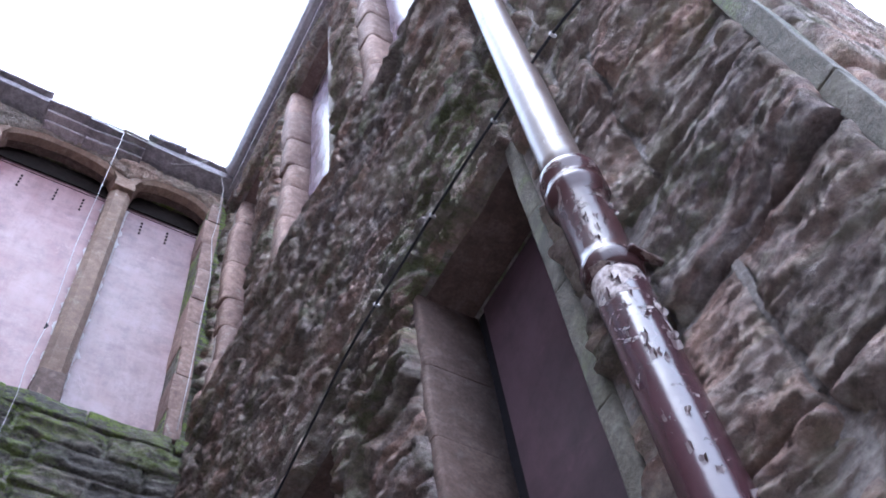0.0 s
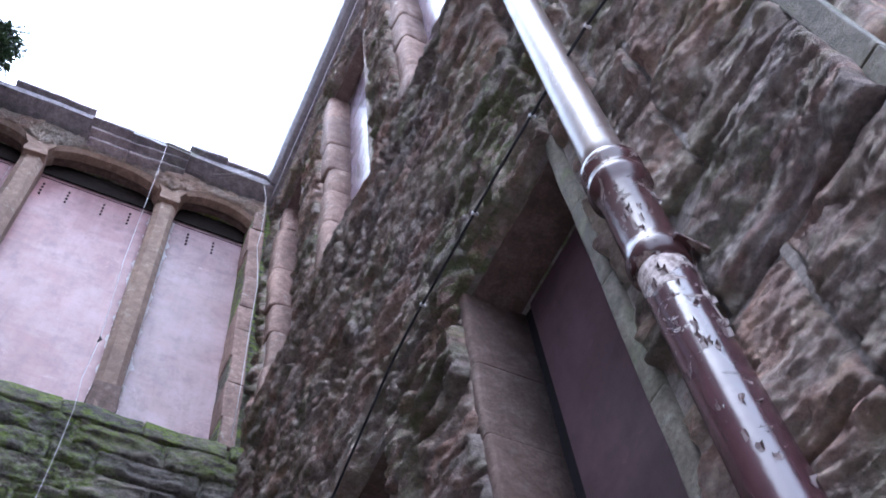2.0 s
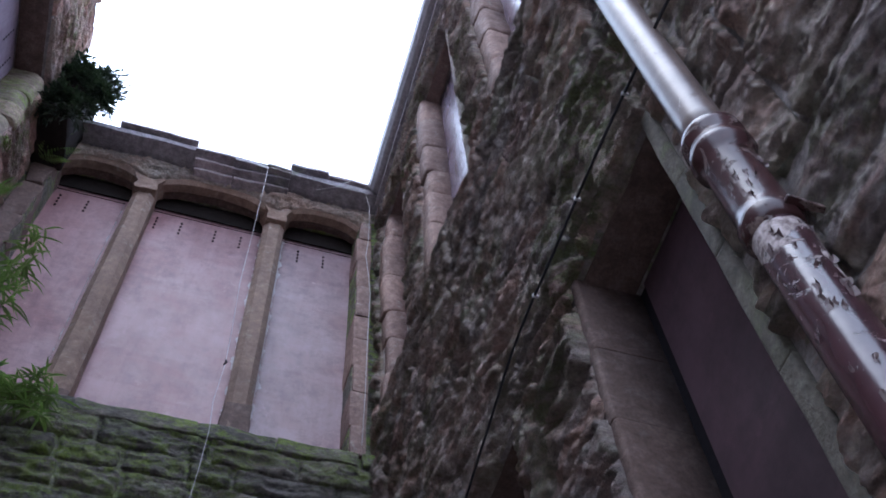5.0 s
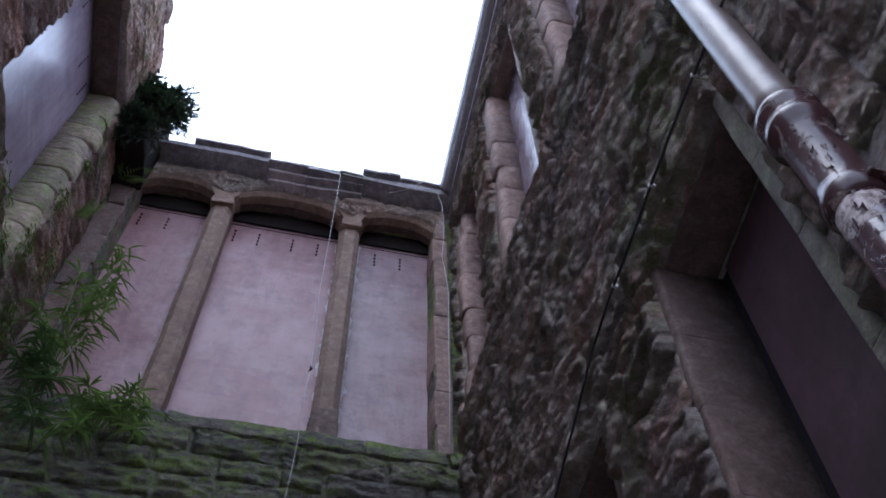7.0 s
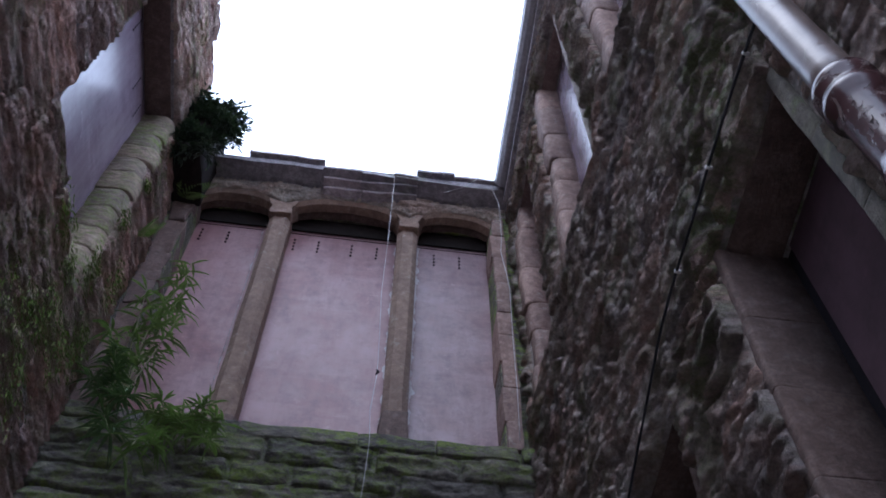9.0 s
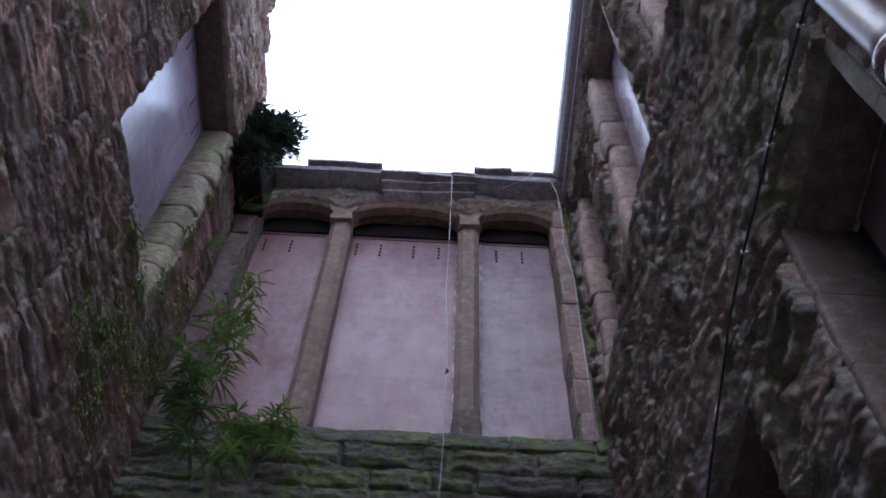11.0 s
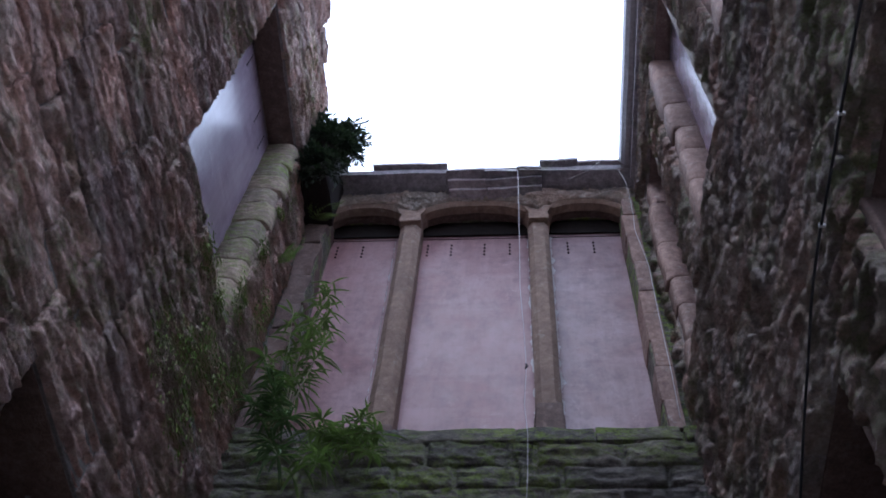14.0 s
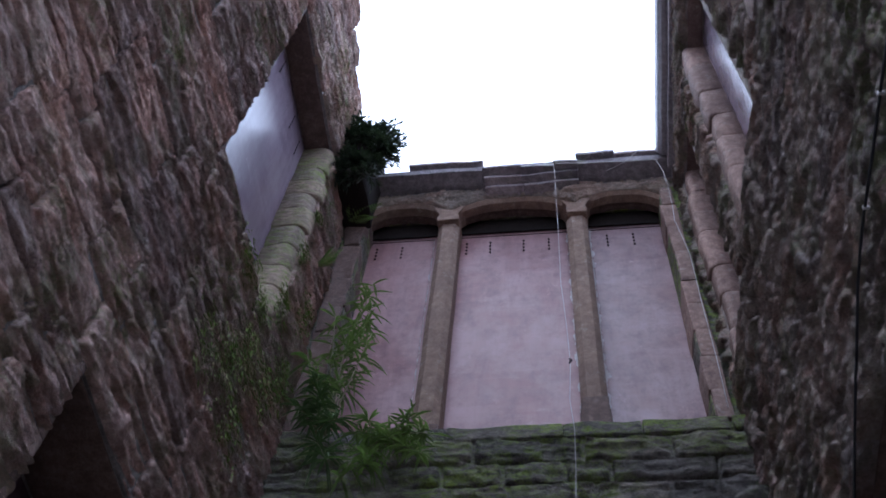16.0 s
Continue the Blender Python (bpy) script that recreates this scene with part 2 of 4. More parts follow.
def block_bm(lo, hi, bevel=0.0, rough=0.0, cuts=0, seed=0):
    """A dressed block between two corners, with worn edges."""
    bm = bmesh.new()
    bmesh.ops.create_cube(bm, size=1)
    lo, hi = Vector(lo), Vector(hi)
    for v in bm.verts:
        v.co = Vector((lo[k] + (v.co[k] + 0.5) * (hi[k] - lo[k]) for k in range(3)))
    if bevel:
        bmesh.ops.bevel(bm, geom=bm.edges[:], offset=bevel, segments=2, profile=0.6, affect="EDGES")
    if cuts:
        bmesh.ops.subdivide_edges(bm, edges=bm.edges[:], cuts=cuts, use_grid_fill=True)
    if rough:
        for v in bm.verts:
            v.co += noise.noise_vector(v.co * 6 + Vector((seed, 0, 0))) * rough
    return bm


def tube(name, points, radius, material, parent=None, label="", sides=8):
    bm = bmesh.new()
    rings = []
    pts = [Vector(p) for p in points]
    for k, p in enumerate(pts):
        d = (pts[min(k + 1, len(pts) - 1)] - pts[max(k - 1, 0)]).normalized()
        a = d.orthogonal().normalized() if abs(d.z) < 0.9 else Vector((1, 0, 0))
        b = d.cross(a).normalized()
        a = b.cross(d)
        r = radius[k] if isinstance(radius, (list, tuple)) else radius
        rings.append([bm.verts.new(p + (a * math.cos(s) + b * math.sin(s)) * r) for s in (2 * math.pi * q / sides for q in range(sides))])
    for r0, r1 in zip(rings, rings[1:]):
        for q in range(sides):
            bm.faces.new((r0[q], r0[(q + 1) % sides], r1[(q + 1) % sides], r1[q]))
    bm.faces.new(rings[0][::-1])
    bm.faces.new(rings[-1])
    bmesh.ops.recalc_face_normals(bm, faces=bm.faces[:])
    return part(name, bm, material, parent, label, smooth=True)


# ---- the plan: a narrow court between three walls ----
U = 3.6                      # the court's length from the eye to the back boards
RIGHT, LEFT = 0.25 * U, -0.415 * U
BACK = 0.945 * U             # face of the back wall
BOARD_Y = 1.0 * U


def Z(v):
    return EYE + v * U


def place_right(u, z, out=0.0):
    return Vector((RIGHT - out, u, z))


def place_left(u, z, out=0.0):
    return Vector((LEFT + out, u, z))


def place_back(u, z, out=0.0):
    return Vector((u, BACK - out, z))


FRONT = 0.0307 * U


def place_front(u, z, out=0.0):
    return Vector((u, FRONT - out, z))


def wall_core(name, place, u_range, z_range, openings, depth, label):
    """A wall with real openings through it: faces on both sides and reveals. openings: (u0, u1, z0, z1)."""
    us = sorted({*u_range, *(o[k] for o in openings for k in (0, 1))})
    zs = sorted({*z_range, *(o[k] for o in openings for k in (2, 3))})
    us = [u for u in us if u_range[0] <= u <= u_range[1]]
    zs = [z for z in zs if z_range[0] <= z <= z_range[1]]
    bm = bmesh.new()
    made = {}

    def vert(i, j, back):
        if (i, j, back) not in made:
            made[i, j, back] = bm.verts.new(place(us[i], zs[j], -depth if back else -0.005))
        return made[i, j, back]

    def solid(i, j):
        if not (0 <= i < len(us) - 1 and 0 <= j < len(zs) - 1):
            return False
        u, z = (us[i] + us[i + 1]) / 2, (zs[j] + zs[j + 1]) / 2
        return not any(o[0] < u < o[1] and o[2] < z < o[3] for o in openings)

    for i in range(len(us) - 1):
        for j in range(len(zs) - 1):
            if not solid(i, j):
                continue
            for back in (False, True):
                bm.faces.new([vert(*c, back) for c in ((i, j), (i + 1, j), (i + 1, j + 1), (i, j + 1))])
            for (di, dj), (c0, c1) in {(-1, 0): ((i, j), (i, j + 1)), (1, 0): ((i + 1, j), (i + 1, j + 1)), (0, -1): ((i, j), (i + 1, j)), (0, 1): ((i, j + 1), (i + 1, j + 1))}.items():
                if not solid(i + di, j + dj):
                    bm.faces.new((vert(*c0, False), vert(*c1, False), vert(*c1, True), vert(*c0, True)))
    bmesh.ops.recalc_face_normals(bm, faces=bm.faces[:])
    return tagged(part(name, bm, MORTAR), label, "wall", kind="structure")


def lattice(xi, yi, seed):
    """A repeatable random number in 0..1 for each lattice point."""
    h = (xi * 374761393 + yi * 668265263 + seed * 974711) & 0xFFFFFFFF
    h = ((h ^ (h >> 13)) * 1274126177) & 0xFFFFFFFF
    h = ((h ^ (h >> 16)) * 2246822519) & 0xFFFFFFFF
    return (h ^ (h >> 15)) / 4294967295.0


def grad_noise(x, y, seed):
    xi, yi = np.floor(x).astype(np.int64), np.floor(y).astype(np.int64)
    fx, fy = x - xi, y - yi
    sx, sy = fx ** 3 * (fx * (6 * fx - 15) + 10), fy ** 3 * (fy * (6 * fy - 15) + 10)

    def corner(a, b):
        t = lattice(xi + a, yi + b, seed) * 2 * math.pi
        return np.cos(t) * (fx - a) + np.sin(t) * (fy - b)

    low = corner(0, 0) * (1 - sx) + corner(1, 0) * sx
    high = corner(0, 1) * (1 - sx) + corner(1, 1) * sx
    return (low * (1 - sy) + high * sy) * 1.5


def layered(x, y, seed, octaves, gain=0.5, ridged=False):
    total, amp = np.zeros_like(x), 1.0
    for k in range(octaves):
        v = grad_noise(x, y, seed + k)
        total += amp * ((1 - 2 * np.abs(v)) if ridged else v)
        x, y, amp = x * 2.03, y * 2.03, amp * gain
    return total


def pockets(x, y, seed):
    """Distance to the seam between neighbouring hollows, and a random number for each hollow."""
    xi, yi = np.floor(x).astype(np.int64), np.floor(y).astype(np.int64)
    best, second, tag = np.full(x.shape, 9.0), np.full(x.shape, 9.0), np.zeros_like(x)
    for a in (-1, 0, 1):
        for b in (-1, 0, 1):
            px, py = xi + a + lattice(xi + a, yi + b, seed), yi + b + lattice(xi + a, yi + b, seed + 1)
            d = np.hypot(px - x, py - y)
            near = d < best
            second = np.where(near, best, np.minimum(second, d))
            tag = np.where(near, lattice(xi + a, yi + b, seed + 2), tag)
            best = np.where(near, d, best)
    return second - best, tag


def ease(t):
    t = np.clip(t, 0, 1)
    return t * t * (3 - 2 * t)


def weathered(u, z, long=0.32, tall=0.088):
    """Honeycomb weathering in metres: hollows of uneven depth with sharp, broken ridges between them."""
    wu = 0.05 * grad_noise(u * 3.5, z * 8, 1) + 0.014 * grad_noise(u * 10, z * 27, 2)
    wz = 0.032 * grad_noise(u * 3.5, z * 8, 3) + 0.009 * grad_noise(u * 10, z * 27, 4)
    e, r = pockets((u + wu) / long, (z + wz) / tall, 11)
    e2, r2 = pockets((u + 0.6 * wu) / (long * 0.36), (z + 0.6 * wz) / (tall * 0.38), 21)
    deep = ease(e / 0.42) * (0.2 + 0.8 * r)
    small = ease(e2 / 0.4) * (0.2 + 0.8 * r2)
    return 0.026 + 0.016 * layered(u * 1.7, z * 2.8, 31, 3) - 0.042 * deep - 0.013 * small + 0.008 * layered(u * 4.5, z * 26, 41, 4, 0.6, True)


def left_face(u, z):
    """Finely bedded weathering: long shallow hollows between thin ridges."""
    return 0.8 * weathered(u, z, 0.36, 0.075)


def right_face(u, z, long=0.32, tall=0.115):
    """Bold pitted weathering: deep broken hollows with small flaking on their rims."""
    wu = 0.045 * grad_noise(u * 6, z * 8, 1) + 0.014 * grad_noise(u * 21, z * 27, 2)
    wz = 0.035 * grad_noise(u * 6, z * 8, 3) + 0.012 * grad_noise(u * 21, z * 27, 4)
    e, r = pockets((u + wu) / long, (z + wz) / tall, 11)
    e2, r2 = pockets((u + 0.6 * wu) / (long * 0.36), (z + 0.6 * wz) / (tall * 0.38), 21)
    deep = ease(e / 0.58) * (0.15 + 0.85 * r)
    small = ease(e2 / 0.55) * (0.2 + 0.8 * r2)
    return 0.034 + 0.020 * layered(u * 1.7, z * 2.8, 31, 3) - 0.058 * deep - 0.017 * small + 0.009 * layered(u * 9, z * 26, 41, 4, 0.55, True)


def split_face(u, z, long=0.55, tall=0.15):
    """Broad split rock: stepped beds with broken edges, in metres."""
    wu, wz = 0.07 * grad_noise(u * 4, z * 6, 5), 0.03 * grad_noise(u * 7, z * 9, 6) + 0.008 * grad_noise(u * 30, z * 34, 7)
    e, r = pockets((u + wu) / long, (z + wz) / tall, 51)
    broad = layered((u + wu) * 2.0, (z + wz) * 6.5, 61, 4, 0.55)
    h = 0.014 + 0.030 * broad - 0.034 * ease(e / 0.4) * r
    t = h / 0.014
    f = t - np.floor(t)
    h = 0.35 * h + 0.65 * 0.014 * (np.floor(t) + f ** 3 * (f * (6 * f - 15) + 10))
    return h + 0.008 * layered(u * 9, z * 28, 71, 5, 0.62, True) - 0.008


def stone_mesh(u, z, w, h, cell, bulge, seed, material, mirror, rough, face_of, shoulder, lip, droop):
    """One rock-faced stone of its own size about its centre, its face towards -y."""
    nu, nz = max(4, round(w / cell)), max(4, round(h / cell))
    x, y = np.meshgrid((np.arange(nu + 1) / nu - 0.5) * w, (np.arange(nz + 1) / nz - 0.5) * h)
    tilt_u, tilt_z = seed.uniform(-0.04, 0.04), seed.uniform(-0.05, 0.03)
    gu, gz = u + mirror * x, z + y
    e = np.minimum(w / 2 - np.abs(x), h / 2 - np.abs(y)) + 0.35 * shoulder * grad_noise(gu * 25, gz * 25, 81)
    rim = (np.abs(x) > w / 2 - 1e-6) | (np.abs(y) > h / 2 - 1e-6)
    edge = np.clip(e / shoulder, 0, 1)
    edge = edge * (2 - edge)
    dome = 1 - (2 * x / w) ** 4 * 0.5 - (2 * y / h) ** 4 * 0.5
    face = np.maximum(-0.03, bulge * (0.35 + 0.65 * dome) + tilt_u * x + tilt_z * y + rough * face_of(gu, gz))
    low = -0.012 + lip * (face + 0.012)
    out = np.where(rim, -0.045, low + edge * (face - low))
    kx, ky = 0.008 * grad_noise(gu * 7, gz * 15, 82), 0.006 * grad_noise(gu * 7, gz * 15, 83)
    verts = np.stack([x + kx, -out, y + ky - np.where(rim, 0, droop * out)], axis=-1).reshape(-1, 3)
    a = (np.arange(nz)[:, None] * (nu + 1) + np.arange(nu)[None, :]).reshape(-1)
    faces = np.stack([a, a + 1, a + nu + 2, a + nu + 1], axis=-1)
    me = bpy.data.meshes.new("stone")
    me.from_pydata(verts.tolist(), [], faces.tolist())
    me.materials.append(material)
    me.shade_smooth()
    return me


def lay_stones(wall, place, turn, u_range, z_range, openings, material, heights, widths, bulge, rng, cell=0.03, rough=1.0, margin=0.0, joint=0.008, face_of=weathered, shoulder=0.02, ribbon=None, lip=0.0, droop=0.22):
    """Random courses of rock-faced stones on a wall; courses break at heads and sills."""
    cuts = [(o[0] - margin, o[1] + margin, o[2], o[3]) for o in openings]
    stops = sorted({*z_range, *(z for o in cuts for z in o[2:4] if z_range[0] < z < z_range[1])})
    mirror = {0: 1, 90: 1, -90: -1}[turn]
    for za, zb in zip(stops, stops[1:]):
        z = za
        while z < zb - 0.02:
            h = rng.uniform(*heights)
            if zb - z - h < heights[0] * 0.7:
                h = zb - z
            spans = [u_range]
            for o in cuts:
                if o[2] < z + h / 2 < o[3]:
                    spans = [s for a, b in spans for s in ((a, min(b, o[0])), (max(a, o[1]), b)) if s[1] - s[0] > 0.03]
            for a, b in spans:
                u = a
                while u < b - 0.01:
                    w = rng.uniform(*widths) * (0.6 + 0.4 * h / heights[1])
                    if b - u - w < widths[0] * 0.6:
                        w = b - u
                    me = stone_mesh(u + w / 2, z + h / 2, w - joint, h - joint, cell, bulge * rng.uniform(0.5, 1.5), rng, material, mirror, rough, face_of, shoulder, lip, droop)
                    ob = new("stone", me)
                    ob.parent = wall
                    ob.matrix_world = Matrix.LocRotScale(place(u + w / 2, z + h / 2, 0.0), Euler((0, 0, radians(turn))), None)
                    if ribbon and u + w < b - 0.05 and rng.random() < 0.5:
                        lo, hi = place(u + w - 0.009, z + 0.01, -0.02), place(u + w + 0.009, z + h - 0.01, 0.009)
                        part("mortar_ribbon", block_bm([min(lo[k], hi[k]) for k in range(3)], [max(lo[k], hi[k]) for k in range(3)], 0.003, 0.006, 3, u), ribbon, wall, "pale ribbon of pointing")
                    u += w
            z += h


# ---- ground ----
bm = bmesh.new()
bmesh.ops.create_grid(bm, x_segments=60, y_segments=60, size=400)
for v in bm.verts:
    d = v.co.length
    v.co.z = -0.02 + (0.02 * noise.noise(v.co * 0.8) if d < 30 else 0)
tagged(part("ground", bm, BOUNCE_GROUND), "unseen ground of the court, made pale to bounce light up", "ground", kind="structure")

# ---- openings: (u0, u1, z0, z1) ----
HEAD_LOW, SILL_UP, HEAD_UP = Z(0.675), Z(1.19), Z(1.79)
R_LOW_NEAR = (0.2165 * U, 0.354 * U, Z(-0.1), HEAD_LOW)
R_LOW_FAR = (0.497 * U, 0.66 * U, Z(-0.1), HEAD_LOW)
R_UP = [(0.26 * U, 0.372 * U, SILL_UP, HEAD_UP), (0.51 * U, 0.645 * U, SILL_UP, HEAD_UP), (0.79 * U, 0.89 * U, SILL_UP, HEAD_UP)]
L_LOW = (0.50 * U, 0.70 * U, Z(-0.1), Z(0.70))
L_UP = (0.515 * U, 0.79 * U, Z(1.18), HEAD_UP)
B_WIN = (-0.367 * U, 0.206 * U, Z(1.125), Z(1.835))
EAVE = Z(1.872)
# the broken top of the left wall steps down towards the back
STEPS = [(0.845 * U, BACK + 1, Z(2.05), Z(3)), (0.76 * U, 0.845 * U, Z(2.13), Z(3)), (0.69 * U, 0.76 * U, Z(2.20), Z(3)), (0.60 * U, 0.69 * U, Z(2.27), Z(3))]
LEFT_TOP = Z(2.33)

wall_right = wall_core("wall_right", place_right, (FRONT + 0.03, BACK + 0.3), (0.0, EAVE), [R_LOW_NEAR, R_LOW_FAR, *((o[0], o[1] + 0.09, o[2], o[3]) for o in R_UP)], 0.5, "rock-faced red sandstone rubble wall with boarded windows")
wall_left = wall_core("wall_left", place_left, (-0.6, BACK + 0.3), (0.0, LEFT_TOP), [L_LOW, (L_UP[0], L_UP[1] + 0.085, L_UP[2], L_UP[3]), *STEPS], 0.5, "rough weathered red sandstone rubble wall, streaked with moss")
wall_back = wall_core("wall_back", place_back, (LEFT - 0.05, RIGHT + 0.05), (0.0, EAVE), [B_WIN], 0.3, "mossy coursed sandstone wall below boarded mullioned window")
wall_front = wall_core("wall_front", place_front, (RIGHT + 0.02, 0.88 * U), (0.0, Z(2.3)), [], 0.5, "weathered rubble gable face of the sandstone building")

# Unseen wall, added to keep low sky light off the near stones.
wall_near = wall_core("wall_near", lambda u, z, out=0.0: Vector((u, -5.0 + out, z)), (-6.0, 6.0), (0.0, 4.6), [], 0.5, "unseen wall added behind the camera to block low light")
wall_back.data.materials[0] = STONE_MOSSY


def boarded_window(name, place, opening, material, label, depth=0.2, jamb=ASHLAR, bevel=0.02, width=0.06, head=ASHLAR, near=True, margin=ASHLAR, gap=0.985, slot=0.0, proud=0.0, seed=0):
    """A board set back in the reveal, dressed jamb stones and a lintel."""
    rng = random.Random(seed)
    u0, u1, z0, z1 = opening
    root = tagged(new(name), label, "window", kind="structure")
    root.location = place((u0 + u1) / 2, z0, -depth)
    inv = Matrix.Translation(-root.location)

    def add(pname, lo, hi, mat, bev=0.0, rough=0.0, cuts=0, plabel=""):
        a, b = place(*lo), place(*hi)
        bm = block_bm([min(a[k], b[k]) for k in range(3)], [max(a[k], b[k]) for k in range(3)], bev, rough, cuts, rng.uniform(0, 50))
        ob = part(pname, bm, mat, root, plabel, smooth=bev > 0)
        ob.matrix_local = inv
        return ob

    def jamb_stone(edge, away, wide, za, zb, e, r, mat):
        """Upright dressed stone with a rounded arris towards the opening; sits 5 mm proud of the core."""
        a, b = edge - away * (0.005 + min(0.01, abs(e) * 0.4)), edge + away * wide
        arc = [(a + away * r * (1 - math.cos(t)), 0.01 + e - r * (1 - math.sin(t))) for t in (radians(15 * k) for k in range(7))]
        plan = [(a, -depth - 0.006), *arc, (b, 0.01 + e), (b, -depth - 0.006)]
        cu, co = (a + b) / 2, -depth / 2
        bm, rings = bmesh.new(), []
        for z, s_ in ((za + 0.0005, gap), (za + 0.004 + (1 - gap) * 0.2, 1.0), ((2 * za + zb) / 3, 1.0), ((za + 2 * zb) / 3, 1.0), (zb - 0.004 - (1 - gap) * 0.2, 1.0), (zb - 0.0005, gap)):
            ring = []
            for pu, po in plan:
                q = place(cu + (pu - cu) * s_, z, co + (po - co) * (s_ if po > co else 1.0))
                ring.append(bm.verts.new(q + noise.noise_vector(q * 7) * (0.004 + (1 - gap) * 0.15) + noise.noise_vector(q * 25) * (1 - gap) * 0.07))
            rings.append(ring)
        for r0, r1 in zip(rings, rings[1:]):
            for k in range(len(plan)):
                bm.faces.new((r0[k], r0[(k + 1) % len(plan)], r1[(k + 1) % len(plan)], r1[k]))
        bm.faces.new(rings[0])
        bm.faces.new(rings[-1])
        bmesh.ops.recalc_face_normals(bm, faces=bm.faces[:])
        part("jamb_stone", bm, mat, root, smooth=True).matrix_local = inv

    add("board", (u0 - 0.02, z0 - 0.02, -depth - 0.02), (u1 + 0.02 - (slot + 0.02 if slot else 0), z1 + 0.02, -depth), material)
    if slot:
        add("backing", (u1 - slot - 0.001, z0 - 0.02, -depth - 0.02), (u1 + 0.02, z1 + 0.02, -depth - 0.008), HOLE, plabel="dark gap beside the board")
    for ua, ub, side in ((u0 - width, u0, 0), (u1, u1 + width, 1)):
        z = z0
        while z < z1 - 0.02:
            h = min(rng.uniform(0.24, 0.42) * (0.62 if bevel > 0.07 else 1), z1 - z)
            if z1 - z - h < 0.12:
                h = z1 - z
            e = rng.uniform(-0.3, 0.3) * (1 - gap)
            jamb_stone(ua if side else ub, 1 if side else -1, width, z, z + h, e if side else proud, bevel if side or near else 0.006, jamb if side or near else margin)
            z += h
    add("lintel", (u0 - 0.1, z1 - 0.006, -depth + 0.004), (u1 + 0.1, z1 + 0.16, -0.02), head, 0.012, 0.012, 3)
    return root


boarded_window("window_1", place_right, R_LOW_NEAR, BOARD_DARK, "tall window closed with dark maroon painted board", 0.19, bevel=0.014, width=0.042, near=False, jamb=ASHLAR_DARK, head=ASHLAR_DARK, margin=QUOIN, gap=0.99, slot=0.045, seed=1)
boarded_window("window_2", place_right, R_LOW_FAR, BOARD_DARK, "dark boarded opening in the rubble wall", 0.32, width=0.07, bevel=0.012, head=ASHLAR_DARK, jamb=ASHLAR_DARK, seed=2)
for k, o in enumerate(R_UP):
    boarded_window("window_%d" % (3 + k), place_right, o, BOARD_GLOSS, "narrow upper window closed with pale painted board", 0.12, bevel=0.04, width=0.12, near=False, gap=0.94, margin=STONE, proud=-0.03, seed=3 + k)
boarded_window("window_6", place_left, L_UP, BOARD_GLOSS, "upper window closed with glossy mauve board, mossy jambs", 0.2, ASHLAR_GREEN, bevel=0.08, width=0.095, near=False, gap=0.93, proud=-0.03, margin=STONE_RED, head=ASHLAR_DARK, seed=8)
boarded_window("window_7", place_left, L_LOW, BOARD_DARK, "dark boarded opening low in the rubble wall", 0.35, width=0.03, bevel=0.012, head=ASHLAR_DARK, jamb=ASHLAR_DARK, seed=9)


window_left = bpy.data.objects["window_6"]
left_board = next(o for o in window_left.children if o.name.startswith("board"))
for y, z in ((0.605, 1.725), (0.709, 1.715), (0.76, 1.712)):
    for k in range(5):
        bm = bmesh.new()
        bmesh.ops.create_cone(bm, cap_ends=True, segments=8, radius1=0.0075, radius2=0.0075, depth=0.008)
        hole = part("vent_hole", bm, HOLE, left_board)
        hole.matrix_world = pose(LEFT - 0.2, y * U, Z(z) + 0.045 * k, 0, 90, 0)


# ---- mullioned window of the back wall ----
window_back = tagged(new("window_8"), "three-light mullioned stone window closed with pink boards", "window", kind="structure")
FACE = BACK + 0.03
BOARD_HEAD = Z(1.778)
lights = [(-0.40, -0.237), (-0.194, 0.026), (0.067, 0.23)]
vents = [(-0.352, -0.301), (-0.1725, -0.126, -0.061, -0.012), (0.1005, 0.1505)]
for (a, b), cols in zip(lights, vents):
    board = part("board", block_bm((a * U - 0.03, BOARD_Y, Z(1.10)), (b * U + 0.03, BOARD_Y + 0.03, BOARD_HEAD + 0.1)), BOARD_PALE if a > 0 else BOARD, window_back)
    for c in cols:
        for k in range(4):
            bm = bmesh.new()
            bmesh.ops.create_cone(bm, cap_ends=True, segments=10, radius1=0.0075, radius2=0.0075, depth=0.012)
            hole = part("vent_hole", bm, HOLE, board)
            hole.location, hole.rotation_euler = (c * U, BOARD_Y - 0.002, Z(1.752) - k * 0.045), (radians(90), 0, 0)
    # ragged joint line where a second board is butted above
    part("joint_strip", block_bm((a * U, BOARD_Y - 0.004, BOARD_HEAD - 0.006), (b * U, BOARD_Y - 0.001, BOARD_HEAD - 0.001)), HOLE, board)


def smear_strip(x, side, z0, z1, rng, width=0.03):
    """Ragged bead of sealant along the edge of a board."""
    bm = bmesh.new()
    z, last = z0, None
    while z < z1:
        w = width * max(0.1, 0.6 + 1.3 * noise.fractal(Vector((x * 7, z * 11, 0)), 0.7, 2.2, 5))
        t = rng.uniform(0.004, 0.006)
        pair = [bm.verts.new((x, BOARD_Y - t, z)), bm.verts.new((x + side * w * 0.6, BOARD_Y - t * 0.7, z)), bm.verts.new((x + side * w, BOARD_Y - 0.001, z))]
        if last:
            for p, q in ((0, 1), (1, 2)):
                bm.faces.new((last[p], last[q], pair[q], pair[p]))
        last = pair
        z += 0.012
    bmesh.ops.recalc_face_normals(bm, faces=bm.faces[:])
    return bm


